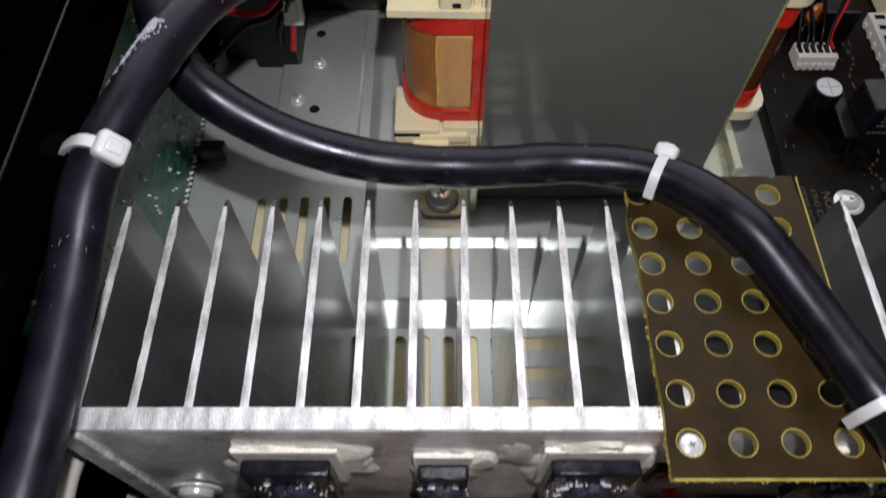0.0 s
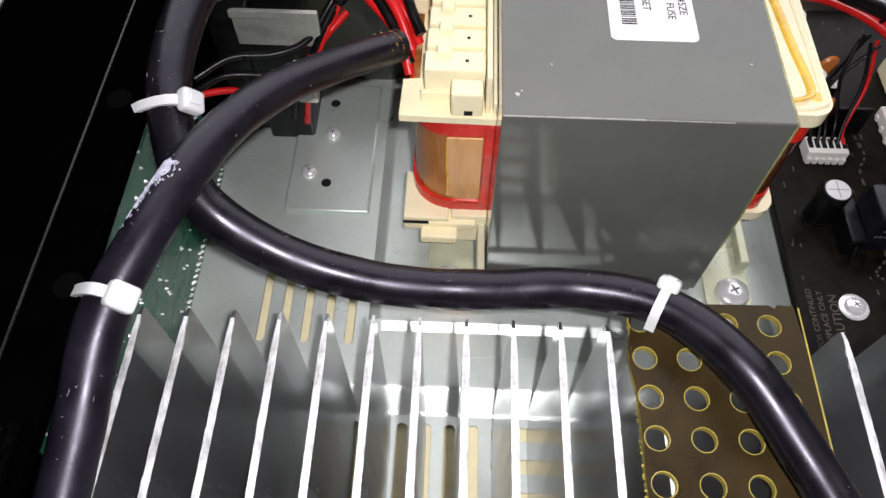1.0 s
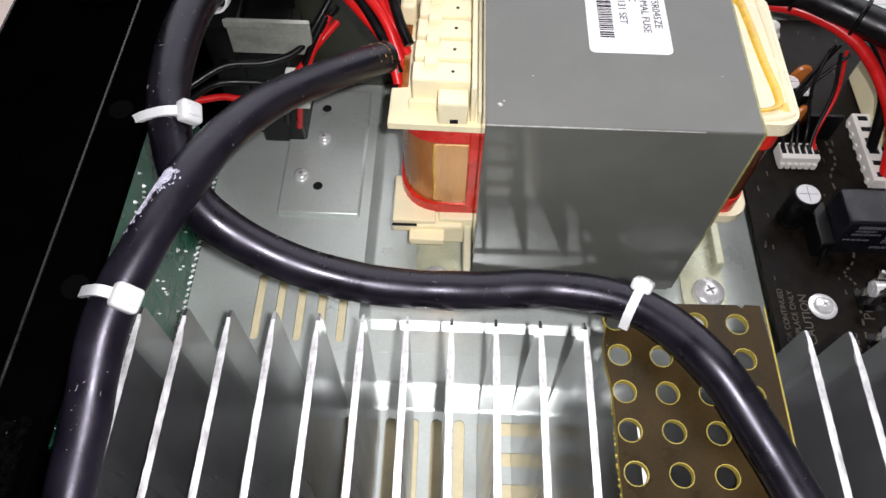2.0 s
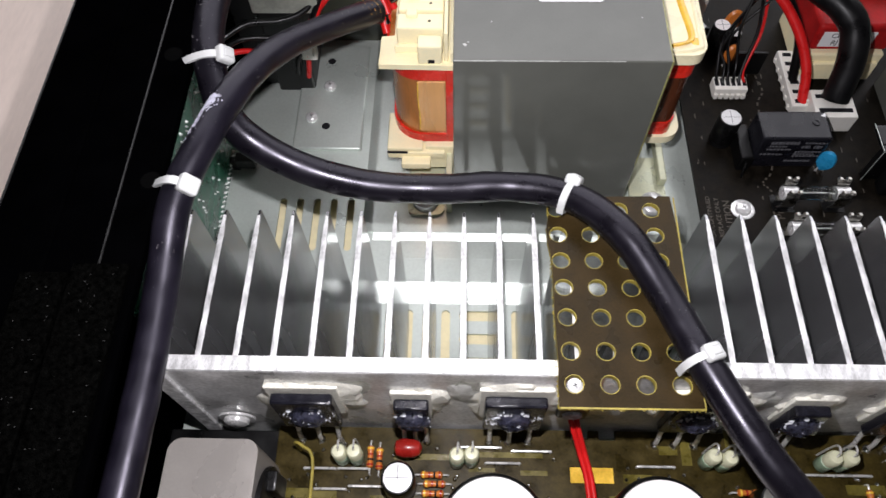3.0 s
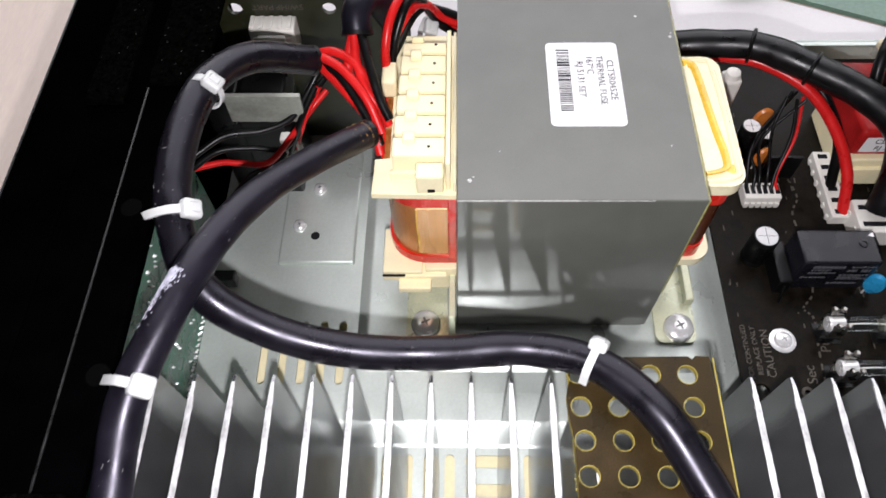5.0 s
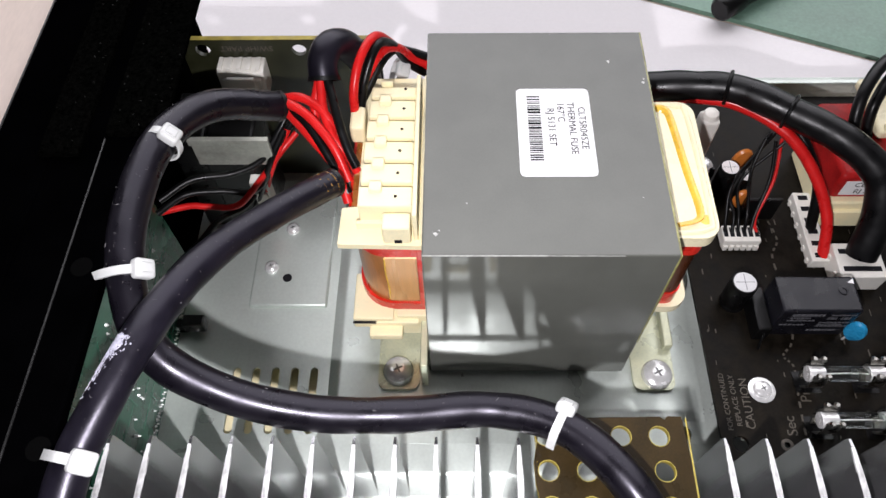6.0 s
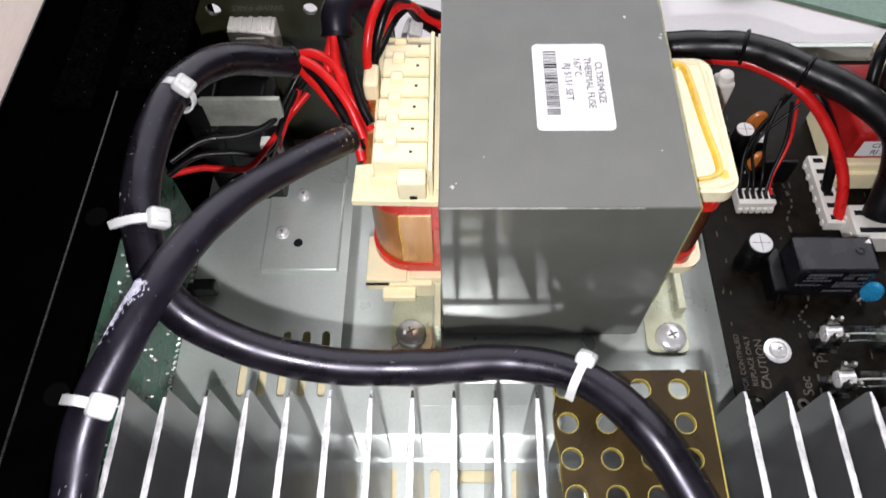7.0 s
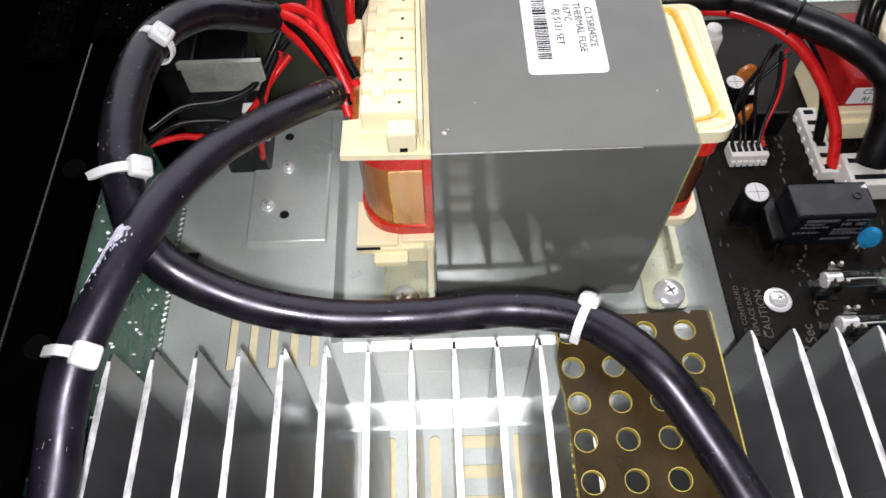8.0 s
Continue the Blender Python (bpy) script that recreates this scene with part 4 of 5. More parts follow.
# wires between the sleeves and the transformer terminals
for pts, m, lab in (
        ([(-27.9, 100.5, 81.6), (-18.7, 93.4, 82.7), (-10.6, 85.2, 78.0), (-6.0, 77.8, 70.3)], RED_WIRE, "red wire running to the transformer terminals"),
        ([(-26.9, 99.5, 78.7), (-17.7, 89.2, 76.9), (-9.5, 79.9, 73.2), (-6.4, 72.6, 66.4)], RED_WIRE, "red wire with amber varnish at the terminals"),
        ([(-27.9, 102.5, 79.6), (-20.8, 100.0, 82.7), (-13.7, 94.9, 81.8), (-8.5, 88.1, 75.0), (-4.5, 83.8, 67.2)], RED_WIRE, "red wire crossing to the terminals"),
        ([(-26.9, 101.5, 77.7), (-18.7, 92.3, 79.8), (-10.5, 81.0, 74.1), (-6.4, 74.7, 68.3)], BLACK_WIRE, "black wire running to the transformer terminals"),
        ([(-14.7, 103.8, 87.5), (-13.7, 95.4, 81.8), (-9.6, 87.1, 77.0), (-4.5, 83.9, 71.2)], RED_WIRE, "red wire dropping from the sleeve mouth"),
        ([(-12.7, 103.8, 87.6), (-9.6, 93.4, 82.8), (-6.5, 85.1, 78.0), (-3.5, 79.9, 74.2)], BLACK_WIRE, "black wire dropping from the sleeve mouth"),
        ([(-15.2, 103.7, 86.5), (-16.7, 96.4, 80.7), (-14.6, 89.1, 74.0), (-8.5, 84.9, 68.2)], RED_WIRE, "red wire dropping from the sleeve mouth"),
        ([(-5.6, 101.2, 69.9), (-5.6, 104.6, 79.7), (-3.6, 111.9, 86.5), (0.4, 121.2, 87.4), (4.5, 129.2, 77.5), (11.6, 133.4, 63.6), (30.0, 133.7, 53.9)], RED_WIRE, "red wire looping behind the terminals"),
        ([(-4.6, 105.3, 69.9), (-2.6, 109.7, 79.7), (1.4, 118.1, 86.5), (5.5, 126.1, 79.5), (11.6, 132.4, 63.6), (30.0, 132.6, 51.9)], BLACK_WIRE, "black wire looping behind the terminals"),
        ([(-4.6, 109.6, 75.7), (1.4, 119.0, 81.5), (6.5, 127.1, 77.5), (13.7, 133.0, 65.6), (34.1, 133.7, 55.9)], RED_WIRE, "red wire looping behind the terminals"),
        ([(-4.6, 113.5, 67.8), (3.5, 126.0, 75.5), (11.6, 133.1, 69.6), (34.1, 133.8, 57.9)], BLACK_WIRE, "black wire behind the transformer")):
    wire(pts, 1.45, m, lab, "wires at the transformer")
drips = bmesh.new()
for k in range(110):
    p, q = b_line[int(abs(rnd.gauss(0, 2.2)))], b_line[12]
    d = (q - p).normalized()
    side = d.cross(Vector((0, 0, 1))).normalized()
    a = rnd.uniform(-1.5, 1.5)
    s_d = min(0.5, 0.05 + abs(rnd.gauss(0, 0.13)))
    drips = join(drips, lathe(p + R_B * (math.cos(a) * side.cross(d).normalized() + math.sin(a) * side), [(s_d, -s_d), (s_d, 0), (s_d * 0.5, s_d * 0.6)], 6))
solo("varnish_drips", drips, OLD_VARNISH, "drops of amber varnish on the sleeve's cut end", "varnish", kind="stuff")

# ---- clutter behind the cables, by the panel ----
green = thing("solder_side_board", (-76.5, 60, 0), "green circuit board standing upright behind the panel", "circuit board")
part("board", box(-78.3, -76.7, -30, 88, 0.0, 76, 0.2, 1), GREEN_PCB, green)
tr_bm = bmesh.new()
bl_bm = bmesh.new()
for k in range(120):
    y0, z0 = rnd.uniform(-28, 70), rnd.uniform(3, 72)
    ln = rnd.uniform(4, 16)
    tr_bm = join(tr_bm, turn(box(-76.68, -76.6, y0, y0 + ln, z0 - 0.25, z0 + 0.25), (-76.6, y0, z0), rnd.choice((0, 0, 0, 45, 90)), 0, 0))
for k in range(230):
    y0, z0 = rnd.uniform(-28, 86), rnd.uniform(2, 74)
    if k > 69 and y0 > 74:
        continue
    if k < 70:
        y0, z0 = 6 + 1.15 * k, 3.0 + (k % 2)
    bl_bm = join(bl_bm, lathe((-76.65, y0, z0), [(rnd.uniform(0.3, 0.55) * (1.7 if k % 6 == 5 else 1), 0), (0.5 if k % 6 == 5 else 0.32, 0.4), (0.15, 0.9)], 8, "x"))
tagged(part("trace_layer", tr_bm, GREEN_TRACE, green), kind="stuff")
tagged(part("solder_joints", bl_bm, GLINT, green, "solder joints in a pale colour that stands in for glints"), kind="stuff")
solo("standoff_clip", join(box(-74, -66, 59.4, 64, 2.0, 8.0, 0.7), box(-76.6, -73, 60, 63, 0.2, 6, 0.4)), BLACK_PLASTIC, "small black plastic clip at the board's foot", "clip", at=(-70, 61.7, 0))

rear = thing("switch_board", (-36, 135, 0), "olive circuit board standing upright with a white socket", "circuit board")
rb = plate([(-68.6, 0), (0, 0), (0, 73.8), (-68.6, 73.8)], [ring_pts(-61.2, 69.1, 2.6), ring_pts(-28.0, 69.1, 2.5)], 0, 1.6)
bmesh.ops.transform(rb, matrix=at_mm(0, 136.6, 0, 90), verts=rb.verts)
part("board", rb, [OLIVE_PCB], rear)
part("edge_line", box(-68.5, 0, 134.9, 136.7, 73.82, 73.98), PHENOLIC_CUT, rear)
writing("lettering", "SW/HP PART", 3.2, at_mm(-46, 134.9, 70.0, 90, 180, 0), SILK, rear)
sock = part("socket", join(box(-56.3, -40.2, 127, 135, 54.5, 66.2, 0.6), box(-55.0, -41.4, 126, 128, 55.5, 63.8, 0.4), box(-53.2, -43.4, 125.3, 127, 58, 64.8, 0.5)), WHITE_PLASTIC, rear, "white plastic socket")
for k in range(5):
    part("latch", box(-56.0 + 3.3 * k, -54.6 + 3.3 * k, 128, 134, 66.1, 67.2, 0.2), WHITE_PLASTIC, sock)
can = thing("tinplate_can", (-47, 106, 50), "small dull tinplate screening can", "metal can")
part("shell", join(box(-62.8, -36.4, 102.0, 103.7, 47.4, 60.6, 0.4), box(-63.1, -36.1, 101.1, 102.3, 58.6, 61.3, 0.3)), TINPLATE, can)
for pts, m in (
        ([(-75.6, 84.4, 42.9), (-67.5, 92.5, 42.8), (-56.3, 95.5, 40.9), (-46.2, 97.5, 37.9), (-39.1, 101.7, 43.9), (-33.0, 107.1, 55.8), (-29.0, 113.2, 57.8)], BLACK_WIRE),
        ([(-78.1, 88.3, 37.8), (-67.5, 91.4, 37.8), (-61.4, 91.8, 36.9), (-51.3, 92.9, 35.9), (-43.1, 98.6, 41.9), (-35.0, 104.9, 49.9), (-29.0, 111.1, 53.8)], RED_WIRE),
        ([(-73.5, 86.5, 47.8), (-63.4, 93.7, 49.8), (-51.2, 97.7, 47.9), (-41.1, 101.8, 49.9), (-34.0, 108.1, 57.8), (-29.0, 115.4, 63.7)], BLACK_WIRE),
        ([(-73.5, 69.8, 28.0), (-63.4, 80.0, 32.0), (-57.3, 88.2, 34.0), (-49.3, 96.3, 31.9), (-41.1, 104.6, 39.9), (-33.0, 111.0, 49.8)], BLACK_WIRE),
        ([(-47.3, 103.8, 9.8), (-45.3, 101.7, 19.8), (-43.2, 100.4, 31.9), (-37.0, 102.8, 47.9), (-31.0, 109.1, 57.8)], RED_WIRE),
        ([(-51.4, 103.9, 11.7), (-49.3, 101.7, 21.8), (-44.2, 99.4, 33.9), (-38.0, 101.8, 48.9), (-32.0, 108.1, 58.8)], BLACK_WIRE)):
    wire(pts, 1.15, m, "thin red hook-up wire behind the sleeves" if m is RED_WIRE else "thin black hook-up wire behind the sleeves", "thin wires by the panel")
hous = thing("wire_housing", (-43, 102.9, 30), "white plastic wire housing on the black filler block", "connector")
part("body", join(box(-47.4, -40.6, 99.6, 104.0, 24, 40, 0.6), box(-46.4, -41.8, 98.6, 100.0, 27, 35, 0.3)), WHITE_PLASTIC, hous)
# plain black block added to fill the dark corner and carry the can
dark_block = thing("corner_filler", (-60, 118, 0), "black block added to fill the dark corner under the can", "connector")
part("body", join(box(-74, -62, 108, 132, 0, 52, 1.0), box(-62, -45.6, 104, 131, 0, 49.9, 1.0)), BLACK_PLASTIC, dark_block)

# ---- supply board ----
before_supply = set(ORIGIN)
supply = thing("supply_board", (160, 85, 16), "dark brown-black circuit board with pale printing", "circuit board")
part("board", plate([(108.6, 9), (188, 9), (214, 9), (214, 161), (108.6, 161)], [ring_pts(114.4, 14.2, 2.5), ring_pts(128.7, 13.8, 0.9, 12)], 16.4, 18.0), DARK_PCB, supply)
part("ring_pad", plate(ring_pts(128.7, 13.8, 2.0), [ring_pts(128.7, 13.8, 1.0)], 18.0, 18.06), SILK, supply)
for text, x, y, s in (("FOR CONTINUED", 112.2, 28.0, 2.4), ("REPLACE ONLY", 115.3, 28.4, 2.5), ("CAUTION", 119.0, 27.4, 3.8), ("Sec", 131.4, 20.0, 4.8), ("Pri", 138.4, 30.4, 4.8)):
    writing("lettering", text, s, at_mm(x, y, 18.03, 0, 0, 90), SILK, supply, 0.02)
dash = bmesh.new()
dash_line = smooth_line([(135.2, 17, 18.05), (136, 30, 18.05), (137, 40, 18.05), (134.5, 44, 18.05), (139, 50, 18.05), (141, 66, 18.05), (139.5, 82, 18.05), (143, 90, 18.05), (141, 100, 18.05)], 6)
for a, b in zip(dash_line[::2], dash_line[1::2]):
    dash = join(dash, strip([a, b], 0.7, 0.08, (b - a).cross(Vector((0, 0, 1))), 1))
tagged(part("dashed_line", dash, SILK, supply, "pale printed dashed line"), kind="stuff")
marks = bmesh.new()
for k in range(90):
    x, y = rnd.uniform(110, 185), rnd.uniform(12, 155)
    w, l = rnd.uniform(0.1, 0.22), rnd.uniform(0.4, 1.3)
    marks = join(marks, box(x - w, x + w, y - l, y + l, 18.0, 18.05))
tagged(part("small_print", marks, SILK, supply, "tiny pale printed marks"), kind="stuff")
pan_screw((124.6, 31.9, 18.1), 3.0, 2.0, washer=4.4, label="bright screw and washer in the dark board")


def fuse(y):
    t = thing("fuse", (149, y, 18), "clear glass fuse held in bright spring clips", "fuse", "fuses on the supply board")
    part("glass_tube", lathe((149, y, 25.5), [(2.45, -7.5), (2.45, 7.5)], 20, "x"), GLASS, t, "clear glass tube")
    part("fuse_wire", tube([(141, y, 25.2), (149, y, 25.8), (157, y, 25.3)], 0.22, 6, 4), LEAD, t)
    for s in (-1, 1):
        cap = part("end_cap", lathe((149 + s * 9.6, y, 25.5), [(2.5, -2.6), (2.6, -2.4), (2.6, 2.4), (2.3, 2.7)], 20, "x"), SCREW, t)
        cx = 149 + s * 9.4
        clip = bmesh.new()
        for q in (-1, 1):
            clip = join(clip, strip([(cx, y + q * 1.4, 18.2), (cx, y + q * 2.9, 21.5), (cx, y + q * 3.05, 26), (cx, y + q * 2.2, 28.4), (cx, y + q * 3.1, 30.0)], 4.6, 0.5, (1, 0, 0), 5))
            for e in (-1.5, 1.5):
                clip = join(clip, lathe((cx + e, y + q * 3.0, 30.2), [(0.8, -0.6), (1.1, 0), (0.6, 0.8)], 10))
        part("clip", clip, CLIP, t, "bright sprung clip")
        part("foot", box(cx - 4, cx + 4, y - 3.6, y + 3.6, 18.0, 18.3), BLACK_PLASTIC, t)


fuse(34.6)
fuse(19.4)

rel = thing("relay", (143, 57, 18), "black plastic box relay with pale printing", "relay")
case = part("case", box(129.6, 155.2, 51.5, 64.5, 18.2, 36.0, 0.8, 2), RELAY, rel)
part("vent_nib", lathe((150.5, 59.0, 36.0), [(1.5, -0.2), (1.5, 0.35), (0.9, 0.4), (0.8, 0.1)], 14), RELAY, rel)
part("mark", plate([(152.6, 62.2), (154.6, 61.6), (154.6, 63.6)], [], 36.0, 36.08), PAPER, rel)
bars = bmesh.new()
for z, x0, x1, hh in ((33.2, 133.5, 144.0, 1.5), (33.3, 146, 154, 0.8), (31.2, 133.5, 140, 0.8), (31.0, 145.5, 148.5, 1.4), (31.0, 150, 153, 1.6), (29.4, 133, 142, 0.9),
                      (28.0, 144, 154, 0.8), (26.6, 144, 152, 0.8), (25.4, 144, 154, 0.8), (26.4, 131.5, 140, 0.8), (22.4, 142, 152, 1.1)):
    x = x0
    while x < x1:
        w = rnd.uniform(0.5, 1.3)
        bars = join(bars, box(x, min(x1, x + w), 51.42, 51.5, z - hh / 2, z + hh / 2))
        x += w + 0.35
tagged(part("print_block", bars, PRINT, rel, "pale unreadable printed lines"), kind="stuff")
part("side_body", join(box(124.6, 129.5, 49.5, 66, 18.1, 26.5, 0.8), tube([(127, 49.5, 24), (126.5, 47.5, 21), (126.6, 46.6, 18)], 0.5, 6, 4)), BLACK_PLASTIC, rel)


def small_can(x, y, z, r, h, label, top=CAP_ALU, group="electrolytic capacitors"):
    t = thing("capacitor", (x, y, z), label, "capacitor", group)
    part("can", lathe((x, y, z), [(r * 0.94, 0), (r, 0.6), (r, 1.4), (r * 0.95, 1.9), (r, 2.4), (r, h - 0.7), (r * 0.93, h - 0.1), (r * 0.85, h)], 26), BLACK_PLASTIC, t, "black shrink-wrapped can")
    part("lid", join(lathe((x, y, z + h), [(r * 0.86, -0.2), (r * 0.85, 0.15), (r * 0.6, 0.22)], 24)), top, t, "silvery vented lid")
    part("vent_cross", join(box(x - r * 0.7, x + r * 0.7, y - 0.1, y + 0.1, z + h + 0.15, z + h + 0.24), box(x - 0.1, x + 0.1, y - r * 0.7, y + r * 0.7, z + h + 0.15, z + h + 0.245)), PRINT, t)
    return t


small_can(121.0, 64.0, 18.0, 4.4, 14.6, "small black electrolytic capacitor with a silvery lid")
small_can(125.5, 112.0, 18.0, 3.6, 15.0, "small black electrolytic capacitor with a pale lid", CAP_TOP)
small_can(131.0, 110.0, 18.0, 3.0, 13.0, "small black electrolytic capacitor with a pale lid", CAP_TOP)


def disc_cap(x, y, z, r, mat, rz, label):
    t = thing("disc_capacitor", (x, y, z), label, "capacitor", "disc capacitors")
    bm = lathe((x, y, z + r + 2), [(r * 0.5, -1.3), (r * 0.9, -0.9), (r, 0), (r * 0.9, 0.9), (r * 0.5, 1.3)], 20, "y")
    for v in bm.verts:
        v.co.z = z + 2 + (v.co.z - z - 2) * 1.6
        if v.co.z < z + 2 + r:
            v.co.x = x + (v.co.x - x) * (0.55 + 0.45 * (v.co.z - z - 2) / r)
    part("body", turn(bm, (x, y, z + r + 2), 0, 0, rz), mat, t)
    for s in (-1, 1):
        part("leg", tube([(x + s * 1.2, y, z + 3.2), (x + s * 1.4, y, z + 1.4), (x + s * 1.4, y, z - 0.2)], 0.35, 6, 3), LEAD, t)


disc_cap(157.0, 50.0, 17.0, 3.4, BLUE, -35, "glossy blue disc capacitor beside the relay")
disc_cap(133.0, 120.0, 18.0, 4.2, ORANGE, 10, "orange disc capacitor among thin wires")
disc_cap(130.0, 103.5, 18.0, 3.2, ORANGE, 20, "small orange disc capacitor on the dark board")
clip_bm = join(box(116, 123, 127, 134, 18, 40, 1.4, 3), lathe((119.5, 130.5, 40), [(3.2, 0), (2.6, 2.0), (1.0, 3.0)], 14))
post2 = thing("plastic_post", (119.5, 130.5, 18), "white plastic board post with a bright screw", "post")
part("body", clip_bm, WHITE_PLASTIC, post2)
part("screw_head", lathe((121.5, 124.0, 18.1), [(4.2, 0), (4.0, 1.2), (2.4, 2.2), (0.8, 2.4)], 18), SCREW, post2)


def housing(x0, x1, y0, y1, z1, n, along, label, wires=()):
    t = thing("connector", ((x0 + x1) / 2, (y0 + y1) / 2, 18), label, "connector", "white board connectors")
    bm = box(x0, x1, y0, y1, 18.0, z1, 0.5)
    for k in range(n):
        if along == "x":
            x = x0 + (x1 - x0) * (k + 0.5) / n
            bm = join(bm, box(x - 0.8, x + 0.8, y0 - 0.9, y0 + 0.2, 18.2, z1 - 2.5, 0.2))
        else:
            y = y0 + (y1 - y0) * (k + 0.5) / n
            bm = join(bm, box(x0 - 0.5, x0 + 0.2, y - 0.8, y + 0.8, 18.2, z1 - 2.6, 0.2))
    part("housing", bm, WHITE_PLASTIC, t)
    for k in range(n):
        if along == "x":
            x = x0 + (x1 - x0) * (k + 0.5) / n
            part("socket", box(x - 0.8, x + 0.8, y0 + 2.0, y1 - 1.0, z1 - 0.1, z1 + 0.05), INK, t, "dark wire entry")
        else:
            y = y0 + (y1 - y0) * (k + 0.5) / n
            part("socket", box(x0 + 1.5, x1 - 1.5, y - 1.0, y + 1.0, z1 - 0.1, z1 + 0.05), INK, t, "dark wire entry")
    return t


housing(121.5, 134.8, 86.0, 93.0, 23.2, 6, "x", "white multi-way connector with thin wires on the dark board")
for k in range(6):
    x = 122.7 + 2.2 * k
    wire([(x, 90, 22.8), (x + rnd.uniform(-0.8, 1.4), 95, 26 + rnd.uniform(-1, 3)), (x + rnd.uniform(0.0, 7.0), 106 + rnd.uniform(-3, 3), 32 + rnd.uniform(-4, 5)), (131 + rnd.uniform(0, 15), 117 + rnd.uniform(-3, 3), 44)], 0.62, RED_WIRE if k == 5 else BLACK_WIRE,
         "thin red wire in the white connector" if k == 5 else "thin black wire in the white connector", "thin wires of the connector")
housing(151.0, 157.5, 78.0, 108.0, 22.8, 6, "y", "long white connector with a thick red and a black wire")
housing(157.0, 173.0, 69.0, 83.0, 27.0, 2, "y", "white connector block under the fat black bundle")
solo("heat_spreader", join(box(131.0, 143.0, 99.0, 100.4, 18, 30, 0.3), box(131, 132.2, 99, 112, 18, 28, 0.3)), BLACK_PLASTIC, "small black upright plate among the parts", "plate", at=(137, 99, 18))
regs = thing("resistor_row", (118, 105, 18), "row of small black upright resistors", "resistor")
for k in range(4):
    part("resistor", lathe((112.5 + 2.9 * k, 117.0 - 0.6 * k, 18), [(0.5, 0), (1.1, 3), (1.1, 9), (0.6, 10.5)], 10), BLACK_PLASTIC, regs)

small_tr = thing("small_transformer", (176, 112, 18), "small transformer wrapped in red tape on a cream bobbin", "transformer")
part("bobbin", join(box(157.5, 187, 96, 130, 18.2, 33.0, 0.8), box(158.5, 186, 94.6, 97.0, 20, 29, 0.5)), CREAM, small_tr, "cream plastic bobbin")
part("red_tape", box(157.0, 188, 98, 132, 33.0, 46.0, 1.6, 3), DULL_RED, small_tr, "glossy red insulating tape")
part("top_bobbin", join(box(172, 200, 114, 140, 46.0, 50.0, 1.2, 3), tube([(174, 116, 50), (184, 114.5, 50.4), (198, 116, 50)], 1.2, 8, 5)), CREAM_GLOSS, small_tr, "cream bobbin with amber varnish")
lab2 = part("label_strip", box(159.5, 180, 97.7, 98.05, 35.5, 43.0), PAPER, small_tr, "white printed label strip")
for text, z in (("CLT5", 41.2), ("RJ 5", 37.6)):
    writing("lettering", text, 3.2, at_mm(166.5, 97.66, z, 90), INK, small_tr, 0.02)
grey_box = thing("core_block", (205, 90, 18), "grey painted steel core of the small transformer", "transformer")
part("core", box(189, 214, 62, 94, 18.0, 46.0, 0.8), CORE, grey_box)
part("upper_plate", box(189, 214, 60.6, 61.9, 44, 45.2, 0.3), CLIP, grey_box)
blk2 = thing("black_heat_plate", (185, 52, 18), "black finned plate standing on the dark board", "heat sink")
part("plate", join(box(172, 214, 46, 49, 18, 36, 0.5), box(172, 214, 49, 58, 34, 36.2, 0.4), box(176, 214, 38, 45, 18, 30, 1.5)), BLACK_PLASTIC, blk2)
part("bright_edge", join(box(171.6, 171.85, 45.5, 58.5, 36.15, 36.4, 0.05), box(171.6, 171.85, 45.5, 45.75, 18.2, 36.35, 0.05)), STEEL, blk2)

# the whole supply side stands a little further along the case
for ob in set(ORIGIN) - before_supply:
    if ob.parent is None:
        ob.location.x += 1.5 * MM

# ---- amplifier board in front of the heat sink ----
amp = thing("amplifier_board", (80, -90, 8), "brown circuit board crowded with parts", "circuit board")
part("board", plate([(-40, -136), (188, -136), (188, -50.6), (72, -50.6), (72, -53.6), (66.5, -53.6), (66.5, -50.6), (63.0, -50.6), (63, -53.6), (57.5, -53.6), (57.5, -50.6), (-40, -50.6)], [], 8.4, 10.0), AMP_PCB, amp)
traces = bmesh.new()
for k in range(70):
    x, y = rnd.uniform(-36, 180), rnd.uniform(-110, -55)
    l, w = rnd.uniform(3, 13), rnd.uniform(0.5, 1.8)
    traces = join(traces, box(x - l, x + l, y - w, y + w, 10.0, 10.03 + 0.002 * k) if k % 3 else box(x - w, x + w, y - l * 0.5, y + l * 0.5, 10.0, 10.03 + 0.002 * k))
tagged(part("trace_layer", traces, AMP_TRACE, amp), kind="stuff")
for x0, x1, y in ((-19, -9, -64.5), (-30, -20, -64.6), (-15, -2, -70), (21, 34, -57.0), (37.6, 50.3, -58.0), (29, 40, -62.0), (78, 90, -62.3), (104, 122, -57.6), (132, 152, -64), (-26, -16, -71)):
    part("jumper", tube([(x0, y, 10), (x0, y, 11.3), (x0 + 1.2, y, 11.6), (x1 - 1.2, y, 11.6), (x1, y, 11.3), (x1, y, 10)], 0.42, 8, 4), LEAD, amp, "bright jumper wire")
jn = bmesh.new()
for k in range(160):
    x, y = rnd.uniform(-36, 180), rnd.uniform(-100, -53)
    jn = join(jn, lathe((x, y, 10.0), [(0.8, 0), (0.5, 0.5), (0.2, 0.8)], 7))
tagged(part("solder_points", jn, SOLDER, amp), kind="stuff")


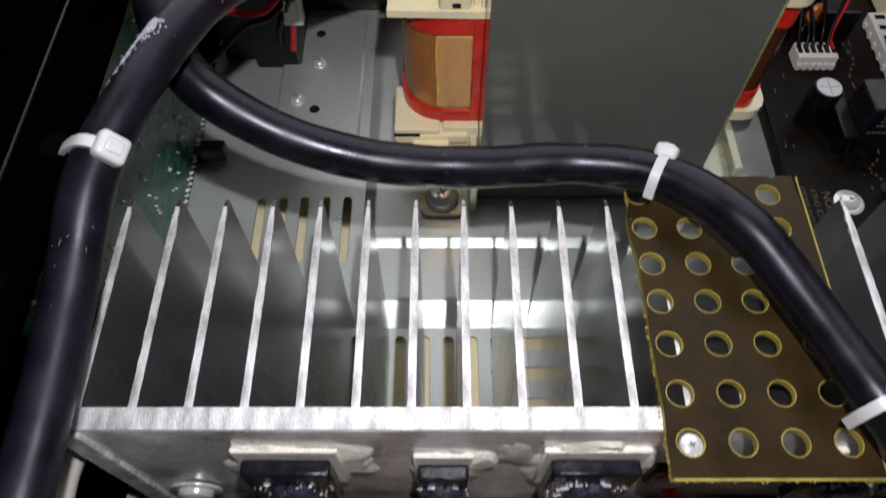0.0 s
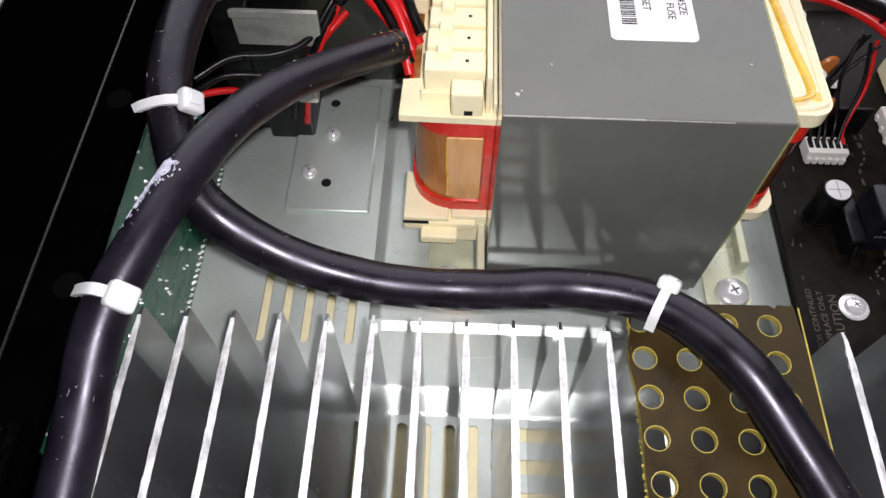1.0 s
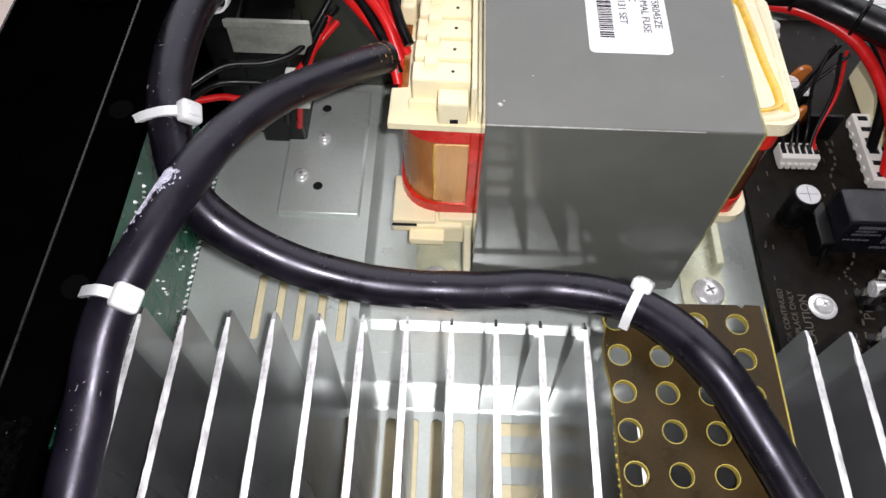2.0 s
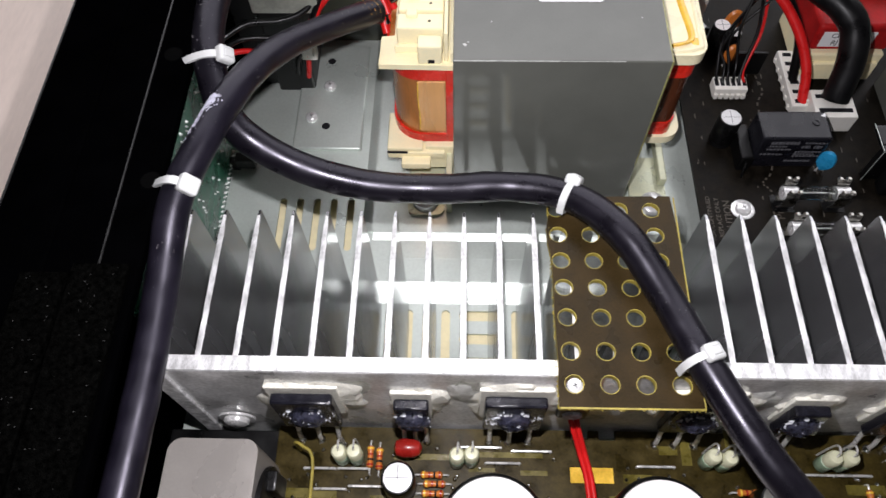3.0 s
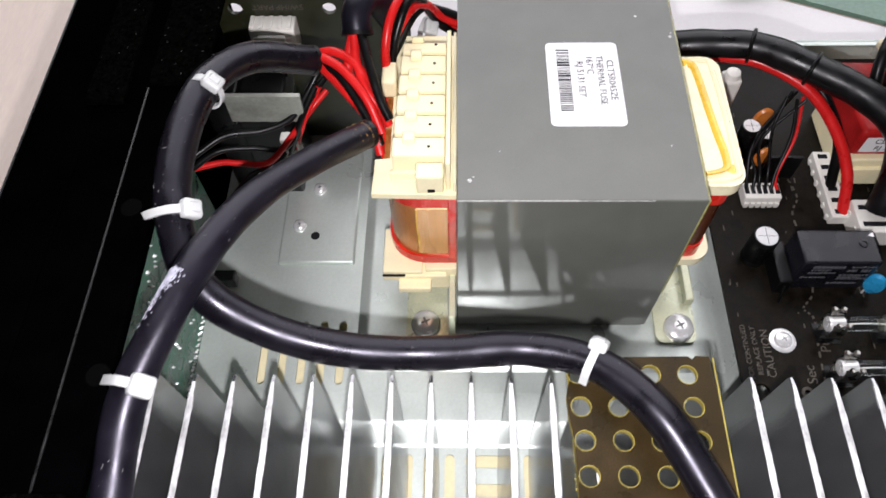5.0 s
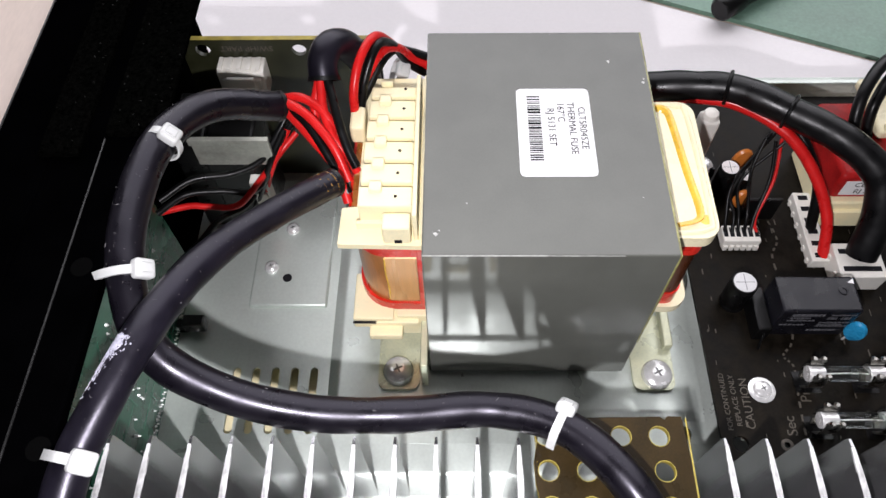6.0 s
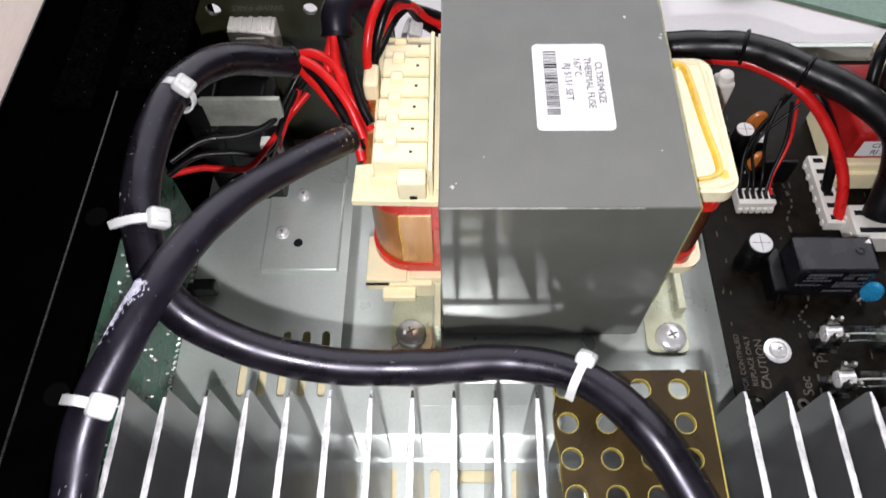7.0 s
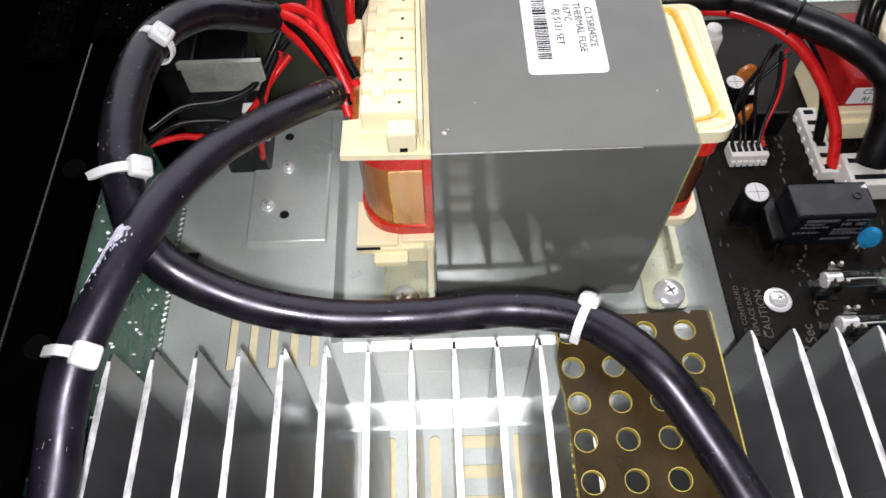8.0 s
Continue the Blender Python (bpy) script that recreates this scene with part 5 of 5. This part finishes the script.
def standing_resistor(x, y):
    t = thing("resistor", (x, y, 10), "cream and pale green resistor standing on end", "resistor", "standing resistors")
    part("body", lathe((x, y, 11.5), [(2.0, 0), (2.4, 0.5), (2.4, 6), (2.0, 6.3)], 18), RES_GREEN, t, "pale green body")
    part("cap", lathe((x, y, 18.0), [(2.0, -0.4), (2.35, 0), (2.35, 4.6), (1.9, 5.2), (0.6, 5.4)], 18), RES_CREAM, t, "cream upper end")
    part("lead", tube([(x, y, 23.2), (x + 0.2, y + 0.6, 25.4), (x + 0.3, y + 2.6, 25.6), (x + 0.4, y + 3.6, 22), (x + 0.4, y + 3.6, 10)], 0.35, 6, 5), LEAD, t)


for x, y in ((-17.6, -61.5), (-12.8, -61.4), (19.6, -61.9), (24.2, -61.5), (99.7, -60.9), (104.6, -61.4), (136.7, -60.8), (141.8, -60.7)):
    standing_resistor(x, y)


def lying_resistor(x, y, rz, mat=ORANGE):
    t = thing("resistor", (x, y, 10), "small banded orange-brown resistor on its leads", "resistor", "small banded resistors")
    bm = lathe((x, y, 12.2), [(0.5, -3.6), (1.15, -3.1), (1.15, -2.0), (0.95, -1.6), (0.95, 1.6), (1.15, 2.0), (1.15, 3.1), (0.5, 3.6)], 12, "y")
    part("body", turn(bm, (x, y, 12.2), 0, 0, rz), mat, t)
    for k, m in ((-2.6, RED_EPOXY), (-0.9, INK), (0.7, RED_EPOXY), (2.6, VARNISH)):
        b = lathe((x, y + k, 12.2), [(1.2 if abs(k) > 2 else 1.0, -0.3), (1.2 if abs(k) > 2 else 1.0, 0.3)], 12, "y")
        part("band", turn(b, (x, y, 12.2), 0, 0, rz), m, t)
    lead = tube([(x, y - 5.4, 10), (x, y - 5.2, 12), (x, y - 3.5, 12.2), (x, y + 3.5, 12.2), (x, y + 5.2, 12), (x, y + 5.4, 10)], 0.3, 6, 4)
    part("lead", turn(lead, (x, y, 12.2), 0, 0, rz), LEAD, t)


for x, y, rz in ((-8.6, -60.8, 0), (-5.6, -61.4, 0), (12.5, -69, 90), (12.0, -72, 90), (160.0, -64, 12), (163.4, -63.4, 0), (11.5, -66.2, 90), (112, -70, 90), (150, -72, 0)):
    lying_resistor(x, y, rz)
for x, y, lab in ((4.0, -58.8, "glossy red dipped capacitor"), (118.5, -60.5, "glossy red dipped capacitor")):
    t = thing("dipped_capacitor", (x, y, 10), lab, "capacitor", "dipped capacitors")
    part("body", lathe((x, y, 16.5), [(1.0, -4.6), (2.4, -3.9), (3.1, -1.5), (3.0, 1.5), (2.2, 3.6), (0.9, 4.3)], 16, "x"), RED_EPOXY, t)
    for s in (-2, 2):
        part("leg", tube([(x + s, y, 13), (x + s, y, 11), (x + s, y, 9.8)], 0.4, 6, 2), LEAD, t)
small_can(1.6, -69.8, 10.0, 5.2, 15.5, "black electrolytic capacitor with a silvery lid on the brown board", CAP_ALU)
small_can(115.5, -74.5, 10.0, 5.4, 15.5, "black electrolytic capacitor with a white lid on the brown board", WHITE_PLASTIC)
for x in (29.8, 75.9):
    t = thing("reservoir_capacitor", (x, -86.5, 10), "large black reservoir capacitor with a pale domed lid", "capacitor", "reservoir capacitors")
    part("can", lathe((x, -86.5, 10), [(14.6, 0), (15.2, 0.8), (15.2, 32), (14.8, 33.5), (14.0, 34.2)], 40), BLACK_PLASTIC, t, "black shrink-wrapped can")
    part("lid", lathe((x, -86.5, 44.0), [(13.9, 0), (13.6, 0.9), (9, 1.3), (2, 1.4)], 40), CAP_TOP, t, "pale domed lid")
# black sheet added over the floor to fill the dark area here
solo("dark_filler_sheet", box(-78, -40.3, -136, -51.2, 2.0, 6.1, 0.5), BLACK_PLASTIC, "black sheet added to fill the dark area beside the brown board", "sheet", at=(-60, -90, 2))
coil = thing("can_capacitor", (-49, -78, 10), "grey metal can lying on its side by the panel", "capacitor")
cb = plate(rrect(-64.5, -38.0, -104, -62.5, 4.0, 7), [], 6.2, 40.2)
cb = join(cb, plate(rrect(-64.1, -38.4, -103.6, -62.9, 3.7, 7), [], 40.15, 40.5))
part("can", cb, CAN_GREY, coil)
part("end_cap", join(lathe((-37.4, -82, 25), [(14.6, 0), (14.6, 1.5), (13.6, 1.9)], 30, "x"), box(-36.8, -33, -76, -70, 20, 34, 0.6)), BLACK_PLASTIC, coil, "black end cap")
solo("wire_bracket", tube([(-32, -58.5, 10), (-32, -58.5, 20), (-29, -60.0, 22), (-25.5, -64, 22), (-25, -80, 21), (-25, -84, 10)], 0.5, 8, 5), PHENOLIC_CUT, "yellowish bent wire bracket on the brown board", "bracket", at=(-29, -60, 10))
solo("yellow_tag", join(box(56.3, 70.3, -67.6, -62.6, 10.06, 10.5, 0.2), *[lathe((58.5 + 2.4 * (k % 5), -66.2 + 2.2 * (k // 5), 10.5), [(0.6, 0), (0.6, 0.08)], 8) for k in range(10)]), VARNISH,
     "yellow fibre tag on the brown board", "tag", at=(63, -65, 10))
for s in (0, 1):
    wire([(53.6 + 2.0 * s, -51.8, 34), (54.6 + 1.7 * s, -55.5, 32), (57.2 + 1.5 * s, -61.5, 26), (59.4 + 1.5 * s, -70, 23), (60.0 + 1.6 * s, -84, 20), (58 + 1.7 * s, -100, 12)], 0.85, RED_WIRE,
         "red wire running down from the sensor on the heat sink", "red sensor wires")
sens = thing("thermal_sensor", (54, -51, 32), "dark thermal sensor dabbed with grey paste on the heat sink", "sensor")
part("body", box(49.5, 59.0, -52.6, -49.65, 32, 44, 0.8), BLACK_PLASTIC, sens)
part("paste_dab", lathe((54, -52.6, 36), [(3.2, 0.2), (2.8, -0.8), (1.2, -1.2)], 14, "y"), PASTE_GREY, sens)
solo("white_lead", tube([(-70, -25, 14), (-75.0, -40, 32), (-74.6, -50, 38), (-73.6, -62, 40), (-73.6, -75, 40), (-74, -95, 38), (-74, -130, 34)], 3.4, 14, 8), WHITE_PLASTIC,
     "thick white lead beside the black panel", "cable", at=(-74, -60, 38))
